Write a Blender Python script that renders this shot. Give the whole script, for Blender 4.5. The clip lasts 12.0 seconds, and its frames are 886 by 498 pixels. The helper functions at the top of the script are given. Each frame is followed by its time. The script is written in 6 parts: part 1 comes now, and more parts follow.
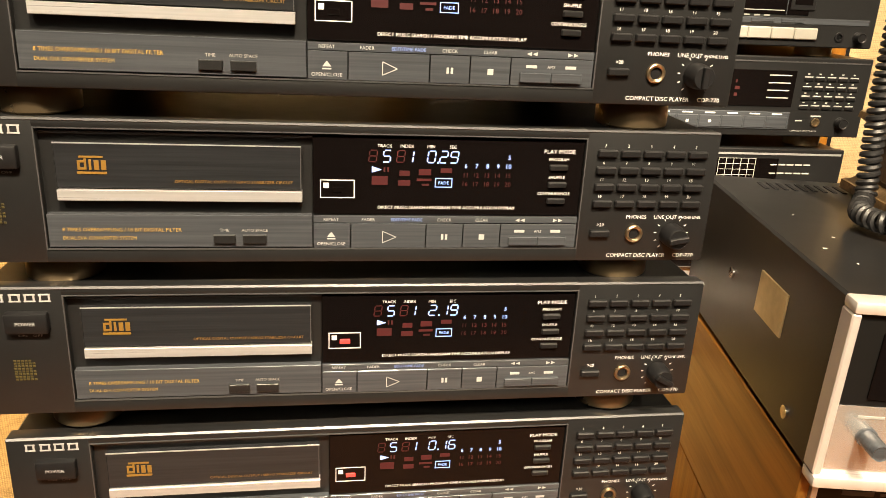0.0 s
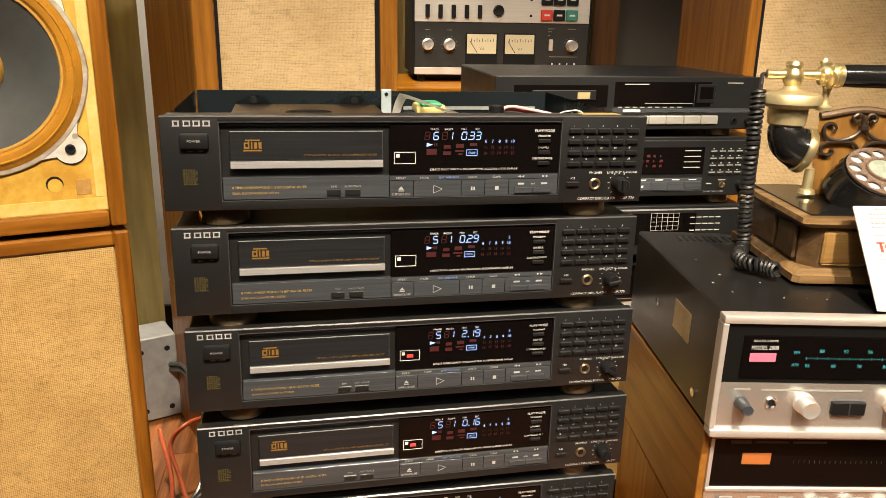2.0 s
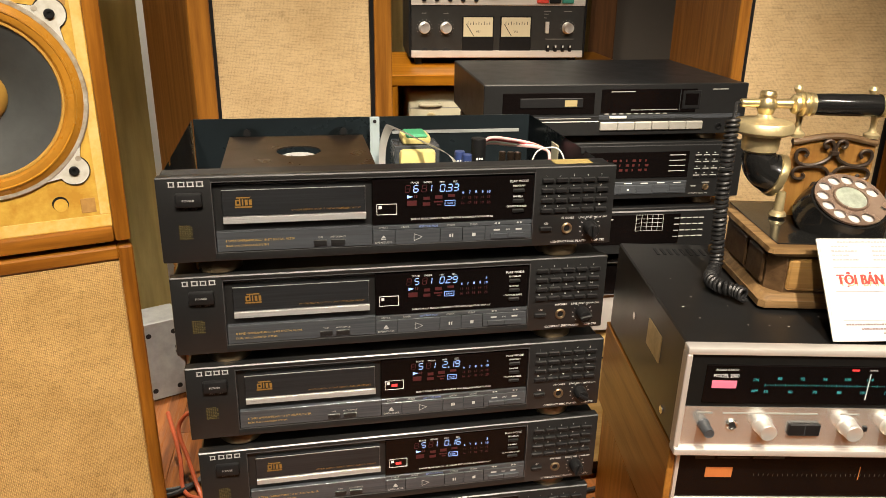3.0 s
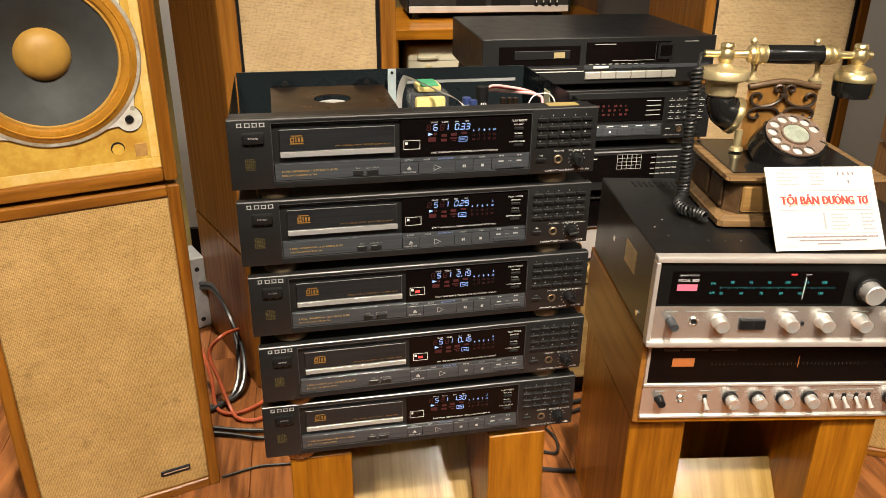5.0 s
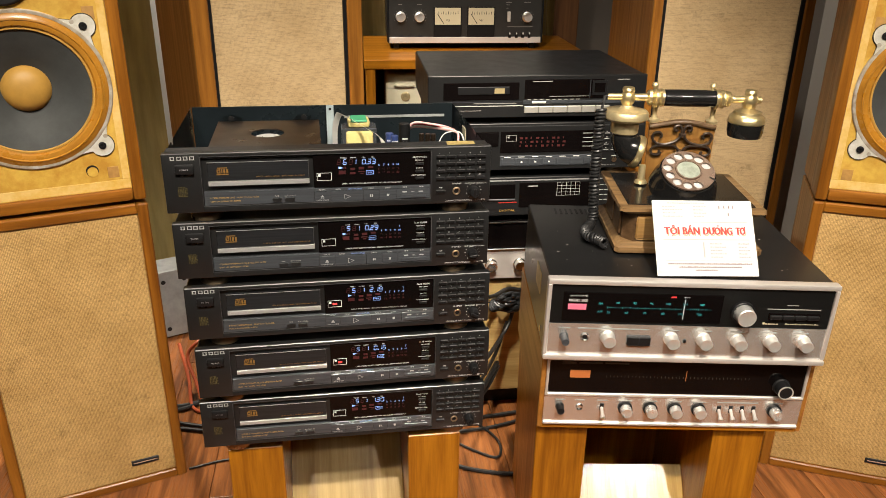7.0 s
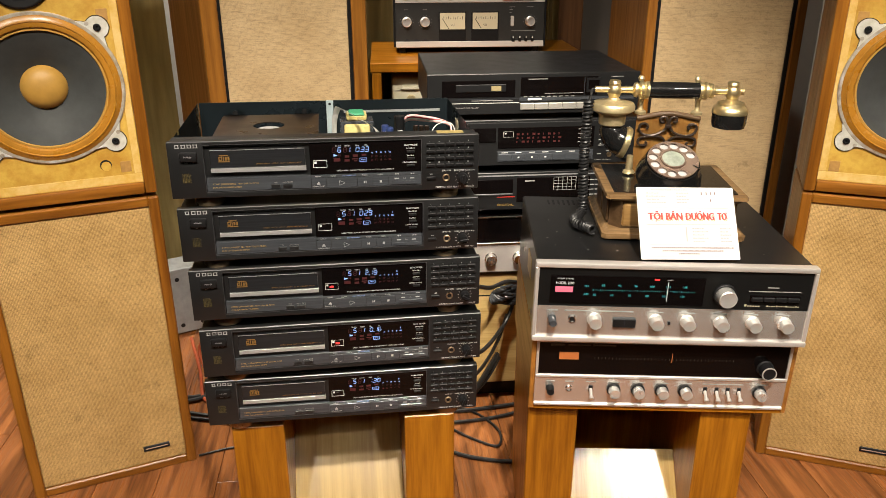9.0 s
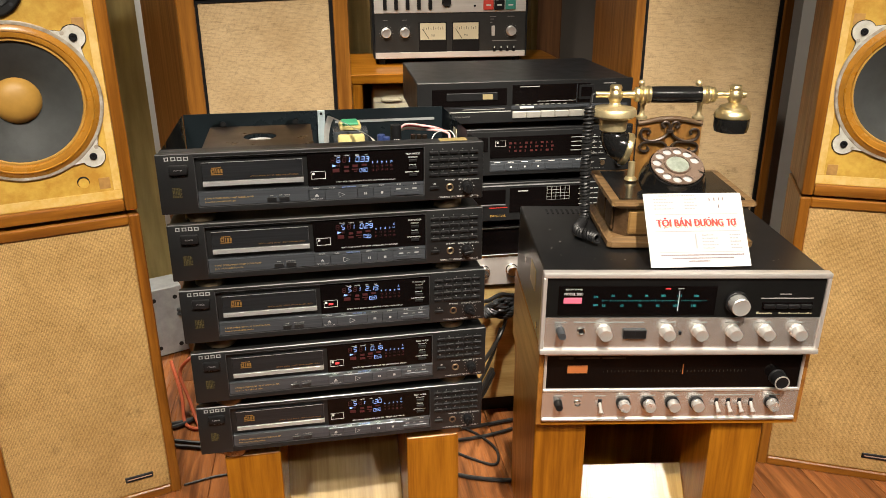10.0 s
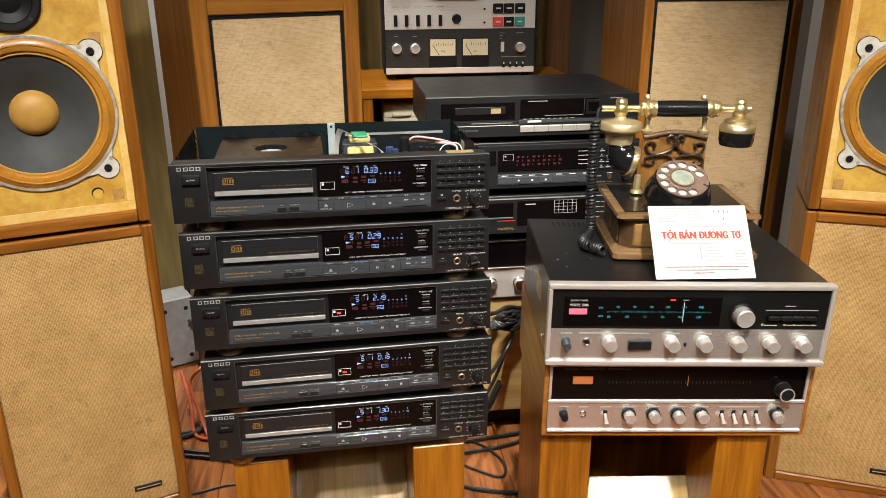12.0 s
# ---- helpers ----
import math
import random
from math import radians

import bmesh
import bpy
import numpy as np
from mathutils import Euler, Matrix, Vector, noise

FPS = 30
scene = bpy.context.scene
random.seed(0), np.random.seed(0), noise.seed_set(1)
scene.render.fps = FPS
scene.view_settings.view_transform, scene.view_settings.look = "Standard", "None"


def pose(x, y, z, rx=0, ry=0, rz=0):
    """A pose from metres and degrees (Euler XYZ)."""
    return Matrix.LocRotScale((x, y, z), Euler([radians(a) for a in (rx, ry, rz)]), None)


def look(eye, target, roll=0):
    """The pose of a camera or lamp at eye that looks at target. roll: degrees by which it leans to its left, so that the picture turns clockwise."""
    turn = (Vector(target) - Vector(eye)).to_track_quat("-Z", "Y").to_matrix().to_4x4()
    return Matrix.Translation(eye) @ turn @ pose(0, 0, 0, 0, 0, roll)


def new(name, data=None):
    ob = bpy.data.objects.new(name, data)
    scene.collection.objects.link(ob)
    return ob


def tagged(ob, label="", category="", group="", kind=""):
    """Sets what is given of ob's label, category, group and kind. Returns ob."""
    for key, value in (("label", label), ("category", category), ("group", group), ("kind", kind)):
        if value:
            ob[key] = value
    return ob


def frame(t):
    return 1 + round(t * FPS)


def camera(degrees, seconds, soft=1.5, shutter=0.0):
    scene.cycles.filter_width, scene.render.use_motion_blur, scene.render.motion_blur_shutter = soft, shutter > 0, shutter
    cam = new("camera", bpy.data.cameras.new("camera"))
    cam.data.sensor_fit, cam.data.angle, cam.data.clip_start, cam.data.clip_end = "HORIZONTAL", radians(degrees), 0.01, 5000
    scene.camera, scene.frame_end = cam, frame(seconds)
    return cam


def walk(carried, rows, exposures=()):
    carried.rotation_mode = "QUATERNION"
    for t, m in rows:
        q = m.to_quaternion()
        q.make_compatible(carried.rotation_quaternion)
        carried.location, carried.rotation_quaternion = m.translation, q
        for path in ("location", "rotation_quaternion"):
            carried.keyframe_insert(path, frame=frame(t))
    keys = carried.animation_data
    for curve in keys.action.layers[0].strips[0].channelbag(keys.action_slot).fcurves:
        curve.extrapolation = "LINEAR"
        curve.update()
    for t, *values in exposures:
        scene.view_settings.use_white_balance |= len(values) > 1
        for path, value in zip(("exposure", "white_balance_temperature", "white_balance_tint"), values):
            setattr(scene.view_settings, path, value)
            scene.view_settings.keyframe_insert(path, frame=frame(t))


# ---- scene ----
cam = camera(59.4, 12.0, 0.8)
METRES, EYE, TILT, LEAN, TURN = 1.016, 0.775, 0.0, 0.0, -6.9
ROWS = [
    (0.0, 0.0, 0.0, 0.0, 0.86, -19.7, -2.39),
    (0.5, 0.0123, -0.0489, 0.0263, -0.15, -18.82, -2.1),
    (1.0, -0.0067, -0.1256, 0.069, -1.79, -16.57, -1.8),
    (1.5, -0.0351, -0.2034, 0.0845, -2.39, -15.8, -1.24),
    (2.0, -0.0594, -0.2547, 0.0951, -2.55, -16.59, -0.91),
    (2.5, -0.0572, -0.2489, 0.1539, -2.31, -18.48, -0.81),
    (3.0, -0.0364, -0.2718, 0.1973, -2.07, -20.68, -0.7),
    (5.0, -0.0763, -0.4369, 0.2277, -3.32, -24.02, -0.35),
    (5.5, -0.0589, -0.4626, 0.2375, -3.39, -23.87, -0.47),
    (6.0, -0.0367, -0.4844, 0.255, -2.87, -23.63, -0.61),
    (6.5, 0.02, -0.5117, 0.2751, -1.94, -23.41, -0.7),
    (7.0, 0.0776, -0.5565, 0.2907, -0.74, -23.15, -0.63),
    (9.0, 0.1182, -0.619, 0.2736, 0.55, -22.23, 0.08),
    (9.5, 0.0866, -0.6019, 0.2587, -0.51, -21.88, 0.24),
    (10.0, 0.0662, -0.5758, 0.2531, -2.19, -21.13, 0.37),
    (10.5, 0.0628, -0.5708, 0.2476, -2.49, -20.27, 0.51),
    (11.0, 0.0667, -0.5836, 0.2434, -2.06, -20.21, 0.45),
    (11.5, 0.0692, -0.5924, 0.2435, -1.71, -20.08, 0.4),
    (12.0, 0.0708, -0.5927, 0.2503, -1.35, -19.91, 0.34),
]
walk(cam, [(t, pose(0, 0, EYE, TILT, LEAN, TURN) @ pose(METRES * x, METRES * y, METRES * z, 90 + pitch, roll, yaw)) for t, x, y, z, yaw, pitch, roll in ROWS],
     [(0.0, 0.86, 7750, 10), (0.5, 0.86, 7750, 10), (1.0, 0.66, 7650, 10), (1.5, 0.44, 7350, 10), (2.5, 0.19, 6800, 10), (5.0, 0.04, 6650, 10), (7.0, -0.08, 6450, 10), (10.0, -0.07, 6300, 10), (11.0, -0.06, 6100, 10), (12.0, -0.06, 6000, 10)])

# ---- light ----
world = bpy.data.worlds.new("room_air")
scene.world = world
world.use_nodes = True
world.node_tree.nodes["Background"].inputs[0].default_value = (1.0, 0.86, 0.68, 1)
world.node_tree.nodes["Background"].inputs[1].default_value = 0.0


def spotlight(x, y, z, aim, power, cone):
    """A warm spot at ceiling height, turned towards the goods."""
    lamp = bpy.data.lights.new("spot_lamp", "SPOT")
    lamp.shadow_soft_size, lamp.energy, lamp.color = 0.05, power, (1.0, 0.89, 0.73)
    lamp.spot_size, lamp.spot_blend = radians(cone), 0.6
    ob = new("spot_lamp", lamp)
    ob.matrix_world = look((x, y, z), aim)
    return ob


# The last three are fills added for the rear stack, the gap and the alcove.
LAMPS = ((-0.65, -1.25, (-0.35, 0.7, 0.4), 165, 56), (0.24, -0.98, (0.28, 0.45, 0.25), 435, 55), (1.40, -1.15, (1.0, 0.75, 0.95), 90, 38), (-0.9, -2.5, (-0.1, 0.5, 0.4), 30, 38),
         (0.97, -2.02, (0.5, 0.5, 0.2), 120, 24), (0.15, 0.60, (0.25, 1.10, 0.6), 30, 85), (0.285, 0.25, (0.31, 0.94, 0.26), 330, 13), (-0.60, 1.50, (-0.42, 1.60, 0.6), 270, 60))
for lx, ly, aim, lp, cone in LAMPS:
    spotlight(lx, ly, 2.58, aim, lp, cone)

# ---- materials ----


def mat(name, base, rough=0.5, metal=0.0, vary=0.0, scale=20.0, stretch=(1, 1, 1), bump=0.0, other=None, fine=0.0, fine_scale=400.0, coat=0.0, rough_vary=0.1, emit=None, power=0.0, spec=0.5):
    m = bpy.data.materials.new(name)
    m.use_nodes = True
    nt = m.node_tree
    b = nt.nodes["Principled BSDF"]
    b.inputs["Base Color"].default_value = (*base, 1)
    b.inputs["Roughness"].default_value = rough
    b.inputs["Metallic"].default_value = metal
    b.inputs["Coat Weight"].default_value = coat
    b.inputs["Specular IOR Level"].default_value = spec
    if emit:
        b.inputs["Emission Color"].default_value = (*emit, 1)
        b.inputs["Emission Strength"].default_value = power
    if vary or bump or fine:
        tc = nt.nodes.new("ShaderNodeTexCoord")
        info = nt.nodes.new("ShaderNodeObjectInfo")
        shift = nt.nodes.new("ShaderNodeVectorMath")
        shift.operation = "ADD"
        nt.links.new(tc.outputs["Object"], shift.inputs[0])
        nt.links.new(info.outputs["Random"], shift.inputs[1])
        mp = nt.nodes.new("ShaderNodeMapping")
        mp.inputs["Scale"].default_value = stretch
        nt.links.new(shift.outputs[0], mp.inputs[0])
        n = nt.nodes.new("ShaderNodeTexNoise")
        n.inputs["Scale"].default_value, n.inputs["Detail"].default_value, n.inputs["Roughness"].default_value = scale, 6, 0.62
        nt.links.new(mp.outputs[0], n.inputs["Vector"])
        f = nt.nodes.new("ShaderNodeTexNoise")
        f.inputs["Scale"].default_value, f.inputs["Detail"].default_value = fine_scale, 3
        nt.links.new(mp.outputs[0], f.inputs["Vector"])
        mix = nt.nodes.new("ShaderNodeMix")
        mix.data_type = "RGBA"
        o = other or tuple(c * (1 - vary) for c in base)
        mix.inputs["A"].default_value, mix.inputs["B"].default_value = (*base, 1), (*o, 1)
        ramp = nt.nodes.new("ShaderNodeMapRange")
        ramp.inputs["From Min"].default_value, ramp.inputs["From Max"].default_value = 0.34, 0.68
        nt.links.new(n.outputs["Fac"], ramp.inputs["Value"])
        add = nt.nodes.new("ShaderNodeMath")
        add.operation = "MULTIPLY_ADD"
        nt.links.new(f.outputs["Fac"], add.inputs[0])
        add.inputs[1].default_value = fine
        nt.links.new(ramp.outputs["Result"], add.inputs[2])
        sub = nt.nodes.new("ShaderNodeMath")
        sub.operation = "SUBTRACT"
        sub.use_clamp = True
        nt.links.new(add.outputs[0], sub.inputs[0])
        sub.inputs[1].default_value = fine * 0.5
        nt.links.new(sub.outputs[0], mix.inputs["Factor"])
        nt.links.new(mix.outputs["Result"], b.inputs["Base Color"])
        rr = nt.nodes.new("ShaderNodeMapRange")
        rr.inputs["To Min"].default_value, rr.inputs["To Max"].default_value = max(0.02, rough - rough_vary), min(1, rough + rough_vary)
        nt.links.new(n.outputs["Fac"], rr.inputs["Value"])
        nt.links.new(rr.outputs["Result"], b.inputs["Roughness"])
        if bump:
            bp = nt.nodes.new("ShaderNodeBump")
            bp.inputs["Strength"].default_value, bp.inputs["Distance"].default_value = bump, 0.001
            nt.links.new(sub.outputs[0], bp.inputs["Height"])
            nt.links.new(bp.outputs[0], b.inputs["Normal"])
    return m


def cloth(name, light, dark, pitch, slubs=0.2):
    """A woven cloth: two crossed thread waves, slubs and faint stains."""
    m = mat(name, light, 0.9, 0, 0.3, 9.0, (1, 1, 1), 0.0, dark, spec=0.2)
    nt = m.node_tree
    b = nt.nodes["Principled BSDF"]
    old = b.inputs["Base Color"].links[0].from_socket
    tc = nt.nodes.new("ShaderNodeTexCoord")
    outs = []
    for axis, amount in (("X", 0.5), ("Z", 0.5)):
        w = nt.nodes.new("ShaderNodeTexWave")
        w.bands_direction = axis
        w.inputs["Scale"].default_value, w.inputs["Distortion"].default_value = 0.314 / pitch, 2.2
        w.inputs["Detail"].default_value, w.inputs["Detail Scale"].default_value = 2.0, 2.5
        nt.links.new(tc.outputs["Object"], w.inputs["Vector"])
        outs.append(w.outputs["Fac"])
    mul = nt.nodes.new("ShaderNodeMath")
    mul.operation = "MULTIPLY"
    nt.links.new(outs[0], mul.inputs[0])
    nt.links.new(outs[1], mul.inputs[1])
    slub = nt.nodes.new("ShaderNodeTexNoise")
    mp = nt.nodes.new("ShaderNodeMapping")
    mp.inputs["Scale"].default_value = (50, 50, 440)
    nt.links.new(tc.outputs["Object"], mp.inputs[0])
    nt.links.new(mp.outputs[0], slub.inputs["Vector"])
    slub.inputs["Scale"].default_value, slub.inputs["Detail"].default_value = 1.0, 4
    grain = nt.nodes.new("ShaderNodeTexNoise")
    grain.inputs["Scale"].default_value, grain.inputs["Detail"].default_value = 300.0, 3
    nt.links.new(tc.outputs["Object"], grain.inputs["Vector"])
    gm = nt.nodes.new("ShaderNodeMath")
    gm.operation = "MULTIPLY_ADD"
    nt.links.new(grain.outputs["Fac"], gm.inputs[0])
    gm.inputs[1].default_value = 0.75
    nt.links.new(mul.outputs[0], gm.inputs[2])
    s2 = nt.nodes.new("ShaderNodeMath")
    s2.operation = "MULTIPLY_ADD"
    nt.links.new(slub.outputs["Fac"], s2.inputs[0])
    s2.inputs[1].default_value = slubs
    nt.links.new(gm.outputs[0], s2.inputs[2])
    rg = nt.nodes.new("ShaderNodeMapRange")
    rg.inputs["From Min"].default_value, rg.inputs["From Max"].default_value = 0.40, 1.10
    rg.inputs["To Min"].default_value, rg.inputs["To Max"].default_value = 0.46, 1.22
    nt.links.new(s2.outputs[0], rg.inputs["Value"])
    mixer = nt.nodes.new("ShaderNodeVectorMath")
    mixer.operation = "SCALE"
    spot = nt.nodes.new("ShaderNodeTexNoise")
    spot.inputs["Scale"].default_value, spot.inputs["Detail"].default_value, spot.inputs["Roughness"].default_value = 13.0, 8, 0.72
    nt.links.new(tc.outputs["Object"], spot.inputs["Vector"])
    sr = nt.nodes.new("ShaderNodeMapRange")
    sr.inputs["From Min"].default_value, sr.inputs["From Max"].default_value = 0.585, 0.70
    sr.inputs["To Min"].default_value, sr.inputs["To Max"].default_value = 1.0, 0.55
    nt.links.new(spot.outputs["Fac"], sr.inputs["Value"])
    stain = nt.nodes.new("ShaderNodeVectorMath")
    stain.operation = "SCALE"
    nt.links.new(old, stain.inputs[0])
    nt.links.new(sr.outputs["Result"], stain.inputs["Scale"])
    nt.links.new(stain.outputs[0], mixer.inputs[0])
    nt.links.new(rg.outputs["Result"], mixer.inputs["Scale"])
    nt.links.new(mixer.outputs[0], b.inputs["Base Color"])
    bp = nt.nodes.new("ShaderNodeBump")
    bp.inputs["Strength"].default_value, bp.inputs["Distance"].default_value = 0.5, 0.0006
    nt.links.new(s2.outputs[0], bp.inputs["Height"])
    nt.links.new(bp.outputs[0], b.inputs["Normal"])
    return m


def wood(name, light, dark, along, rough=0.38, coat=0.05, scale=1.0, bump=0.15, spec=0.3, rough_vary=0.1):
    stretch = {"x": (2.2, 38, 38), "y": (38, 2.2, 38), "z": (38, 38, 2.2)}[along]
    return mat(name, light, rough, 0, 0.5, 1.6 * scale, stretch, bump, dark, fine=0.5, fine_scale=9.0 * scale, coat=coat, rough_vary=rough_vary, spec=spec)


WALNUT_Z = wood("walnut_upright_grain", (0.34, 0.138, 0.022), (0.17, 0.062, 0.009), "z")
WALNUT_X = wood("walnut_level_grain", (0.34, 0.138, 0.022), (0.17, 0.062, 0.009), "x")
TEAK_Z = wood("teak_upright_grain", (0.41, 0.158, 0.009), (0.19, 0.062, 0.003), "z", 0.32, 0.0)
TEAK_X = wood("teak_level_grain", (0.41, 0.158, 0.009), (0.19, 0.062, 0.003), "x", 0.32, 0.0)
CABINET_Z = wood("oiled_teak_upright_grain", (0.31, 0.120, 0.014), (0.145, 0.047, 0.005), "z", 0.34, 0.0)
CABINET_X = wood("oiled_teak_level_grain", (0.31, 0.120, 0.014), (0.145, 0.047, 0.005), "x", 0.34, 0.0)
TEAK_Y = wood("teak_deep_grain", (0.36, 0.15, 0.028), (0.18, 0.07, 0.013), "y", 0.34)
OAK_X = wood("pale_oak_level_grain", (0.66, 0.48, 0.20), (0.42, 0.27, 0.09), "x", 0.45)
OAK_Z = wood("lacquered_oak_upright_grain", (0.45, 0.30, 0.085), (0.26, 0.155, 0.034), "z", 0.22, 0.0, 1.0, bump=0.02, spec=1.0, rough_vary=0.02)
# Darker brown for wood lying in shade; the shade is in the colour.
SHADE_WOOD = wood("shaded_brown_veneer", (0.17, 0.075, 0.028), (0.10, 0.042, 0.016), "z", 0.45)
FLOOR_WOOD = wood("laminate_floor", (0.36, 0.135, 0.042), (0.10, 0.033, 0.011), "y", 0.28, 0.2, 0.9)
PLY = mat("chipboard_baffle", (0.60, 0.385, 0.068), 0.5, 0, 0.3, 22, (1, 1, 1), 0.25, (0.43, 0.22, 0.024), fine=0.9, fine_scale=150)
GRILLE = cloth("burlap_grille_cloth", (0.52, 0.337, 0.135), (0.40, 0.246, 0.088), 0.0024, 0.6)
LINEN = cloth("linen_grille_cloth", (0.50, 0.365, 0.205), (0.42, 0.295, 0.155), 0.0026, 1.0)
BLACK = mat("black_painted_steel", (0.014, 0.0148, 0.0165), 0.36, 0, 0.3, 30, bump=0.05, fine=0.6, fine_scale=900, rough_vary=0.08, spec=0.32)
PANEL = mat("satin_black_panel", (0.0140, 0.0143, 0.0150), 0.34, 0, 0.25, 30, bump=0.04, fine=0.6, fine_scale=900, rough_vary=0.07, spec=0.42)
# Bluish tint of the base imitates cool reflections on the drawer fronts.
BLACK_BRUSHED = mat("black_brushed_metal", (0.027, 0.0285, 0.032), 0.22, 0.25, 0.4, 10, (1, 40, 40), 0.06, rough_vary=0.1)
CASE_BLACK = mat("semi_gloss_black_case", (0.012, 0.012, 0.0125), 0.30, 0, 0.3, 9, fine=0.3, fine_scale=500, rough_vary=0.08)
PEG_WOOD = mat("brown_peg_wood", (0.46, 0.25, 0.07), 0.6, 0, 0.3, 60, (1, 4, 1))
BLUE_PRINT = mat("blue_print", (0.16, 0.25, 0.60), 0.6)
BLACK_GLOSS = mat("black_smoked_window", (0.004, 0.003, 0.003), 0.10, 0, 0.2, 8, rough_vary=0.04, spec=0.22)
BLACK_PLASTIC = mat("black_plastic", (0.010, 0.010, 0.011), 0.45, 0, 0.3, 60, rough_vary=0.1, spec=0.25)
# Bluish grey base stands in for cool reflections on strips and keys.
DARK_GREY = mat("dark_grey_metal", (0.080, 0.088, 0.101), 0.22, 0.3, 0.35, 8, (1, 60, 60), 0.04)
TEAL_BLACK = mat("blue_black_chassis_steel", (0.016, 0.023, 0.028), 0.3, 0.4, 0.3, 12, rough_vary=0.12)
SILVER = mat("brushed_aluminium", (0.82, 0.78, 0.745), 0.235, 0.80, 0.12, 6, (1, 90, 90), 0.03, rough_vary=0.05)
SATIN = mat("satin_aluminium", (0.80, 0.77, 0.73), 0.42, 0.35, 0.12, 6, (1, 90, 90), 0.03, rough_vary=0.06)
LIP_METAL = mat("satin_bright_lip", (0.48, 0.48, 0.49), 0.30, 0.45, 0.15, 6, (1, 90, 90))
EDGE_METAL = mat("polished_black_edge", (0.09, 0.09, 0.095), 0.34, 0.4, 0.2, 10, (1, 60, 60))
KNOB_METAL = mat("turned_aluminium", (0.90, 0.89, 0.87), 0.28, 0.74, 0.1, 20, rough_vary=0.05)
kt = KNOB_METAL.node_tree.nodes.new("ShaderNodeTangent")
kt.direction_type, kt.axis = "RADIAL", "Y"
kb = KNOB_METAL.node_tree.nodes["Principled BSDF"]
kb.inputs["Anisotropic"].default_value = 0.65
KNOB_METAL.node_tree.links.new(kt.outputs[0], kb.inputs["Tangent"])
TAB_METAL = mat("zinc_plated_tab", (0.80, 0.79, 0.74), 0.45, 0.35, 0.3, 60, other=(0.60, 0.58, 0.50))
WORN_PLY = mat("glue_worn_chipboard", (0.70, 0.50, 0.19), 0.6, 0, 0.6, 34, (1, 1, 1), 0.2, (0.58, 0.35, 0.06), fine=0.6, fine_scale=160)
DIAL_PANEL = mat("matt_black_dial_panel", (0.007, 0.007, 0.007), 0.4, 0, 0.2, 30, spec=0.2)
GREY_LEAD = mat("grey_black_mains_lead", (0.045, 0.048, 0.052), 0.3, 0, 0.3, 60)
CREAM_PRINT = mat("cream_print", (0.50, 0.43, 0.28), 0.5)
TRIM_METAL = mat("satin_trim_metal", (0.72, 0.68, 0.65), 0.40, 0.6, 0.1, 20, rough_vary=0.05)
CHROME = mat("bright_trim_metal", (0.82, 0.80, 0.77), 0.18, 1.0, 0.1, 20, rough_vary=0.05)
GOLD_FOOT = mat("bronze_foot_ring", (0.36, 0.27, 0.17), 0.3, 0.9, 0.2, 20)
BRASS = mat("polished_brass", (0.86, 0.70, 0.38), 0.32, 0.9, 0.25, 30, rough_vary=0.1)
BRASS_DULL = mat("dull_brass", (0.68, 0.56, 0.32), 0.42, 0.7, 0.3, 40)
WHITE_PRINT = mat("white_print", (0.72, 0.72, 0.70), 0.6)
LEGEND_PRINT = mat("light_grey_print", (0.37, 0.37, 0.37), 0.6)
INK = mat("grey_ink", (0.27, 0.27, 0.28), 0.6)
MID_WALL = mat("mid_grey_wall_paint", (0.50, 0.48, 0.44), 0.8, 0, 0.1, 4, bump=0.05)
DIM_PRINT = mat("grey_print", (0.30, 0.29, 0.27), 0.6)
GOLD_PRINT = mat("gold_print", (0.46, 0.29, 0.07), 0.5, 0.2)
DULL_GOLD = mat("dull_gold_print", (0.24, 0.13, 0.024), 0.5, 0.2)
DIM_GOLD = mat("faint_gold_print", (0.07, 0.055, 0.018), 0.5)
RED_PRINT = mat("red_print", (0.52, 0.03, 0.02), 0.6)
CREAM = mat("cream_painted_metal", (0.66, 0.62, 0.46), 0.45, 0, 0.15, 12)
VFD_BLUE = mat("display_lit_blue", (0.2, 0.3, 0.6), 0.5, emit=(0.29, 0.47, 1.0), power=0.95)
VFD_DIM = mat("display_unlit_segment", (0.048, 0.007, 0.009), 0.5)
LED_RED = mat("red_led", (0.6, 0.02, 0.02), 0.5, emit=(1.0, 0.07, 0.06), power=0.7)
DIAL_TEAL = mat("teal_lit_dial_print", (0.03, 0.25, 0.25), 0.5, emit=(0.04, 0.36, 0.50), power=0.24)
PINK_LIT = mat("pink_lit_badge", (0.55, 0.12, 0.18), 0.5, emit=(1.0, 0.14, 0.22), power=0.45)
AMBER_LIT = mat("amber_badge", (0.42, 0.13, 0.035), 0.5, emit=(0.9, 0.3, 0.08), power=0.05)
CONE = mat("grey_paper_cone", (0.042, 0.046, 0.046), 0.7, 0, 0.3, 20, fine=0.4, fine_scale=300, bump=0.1)
SURROUND = mat("tan_treated_surround", (0.46, 0.205, 0.024), 0.28, 0, 0.35, 24)
DOME = mat("tan_dust_cap", (0.50, 0.28, 0.055), 0.5, 0, 0.25, 25)
GASKET = mat("worn_gasket_metal", (0.62, 0.60, 0.55), 0.5, 0.5, 0.5, 45, other=(0.32, 0.24, 0.15), bump=0.2)
CURTAIN = mat("olive_curtain_cloth", (0.46, 0.37, 0.15), 0.8, 0, 0.3, 5, (8, 8, 1), 0.1)
PLASTER = mat("pale_wall_paint", (0.76, 0.80, 0.82), 0.8, 0, 0.08, 4, bump=0.05)
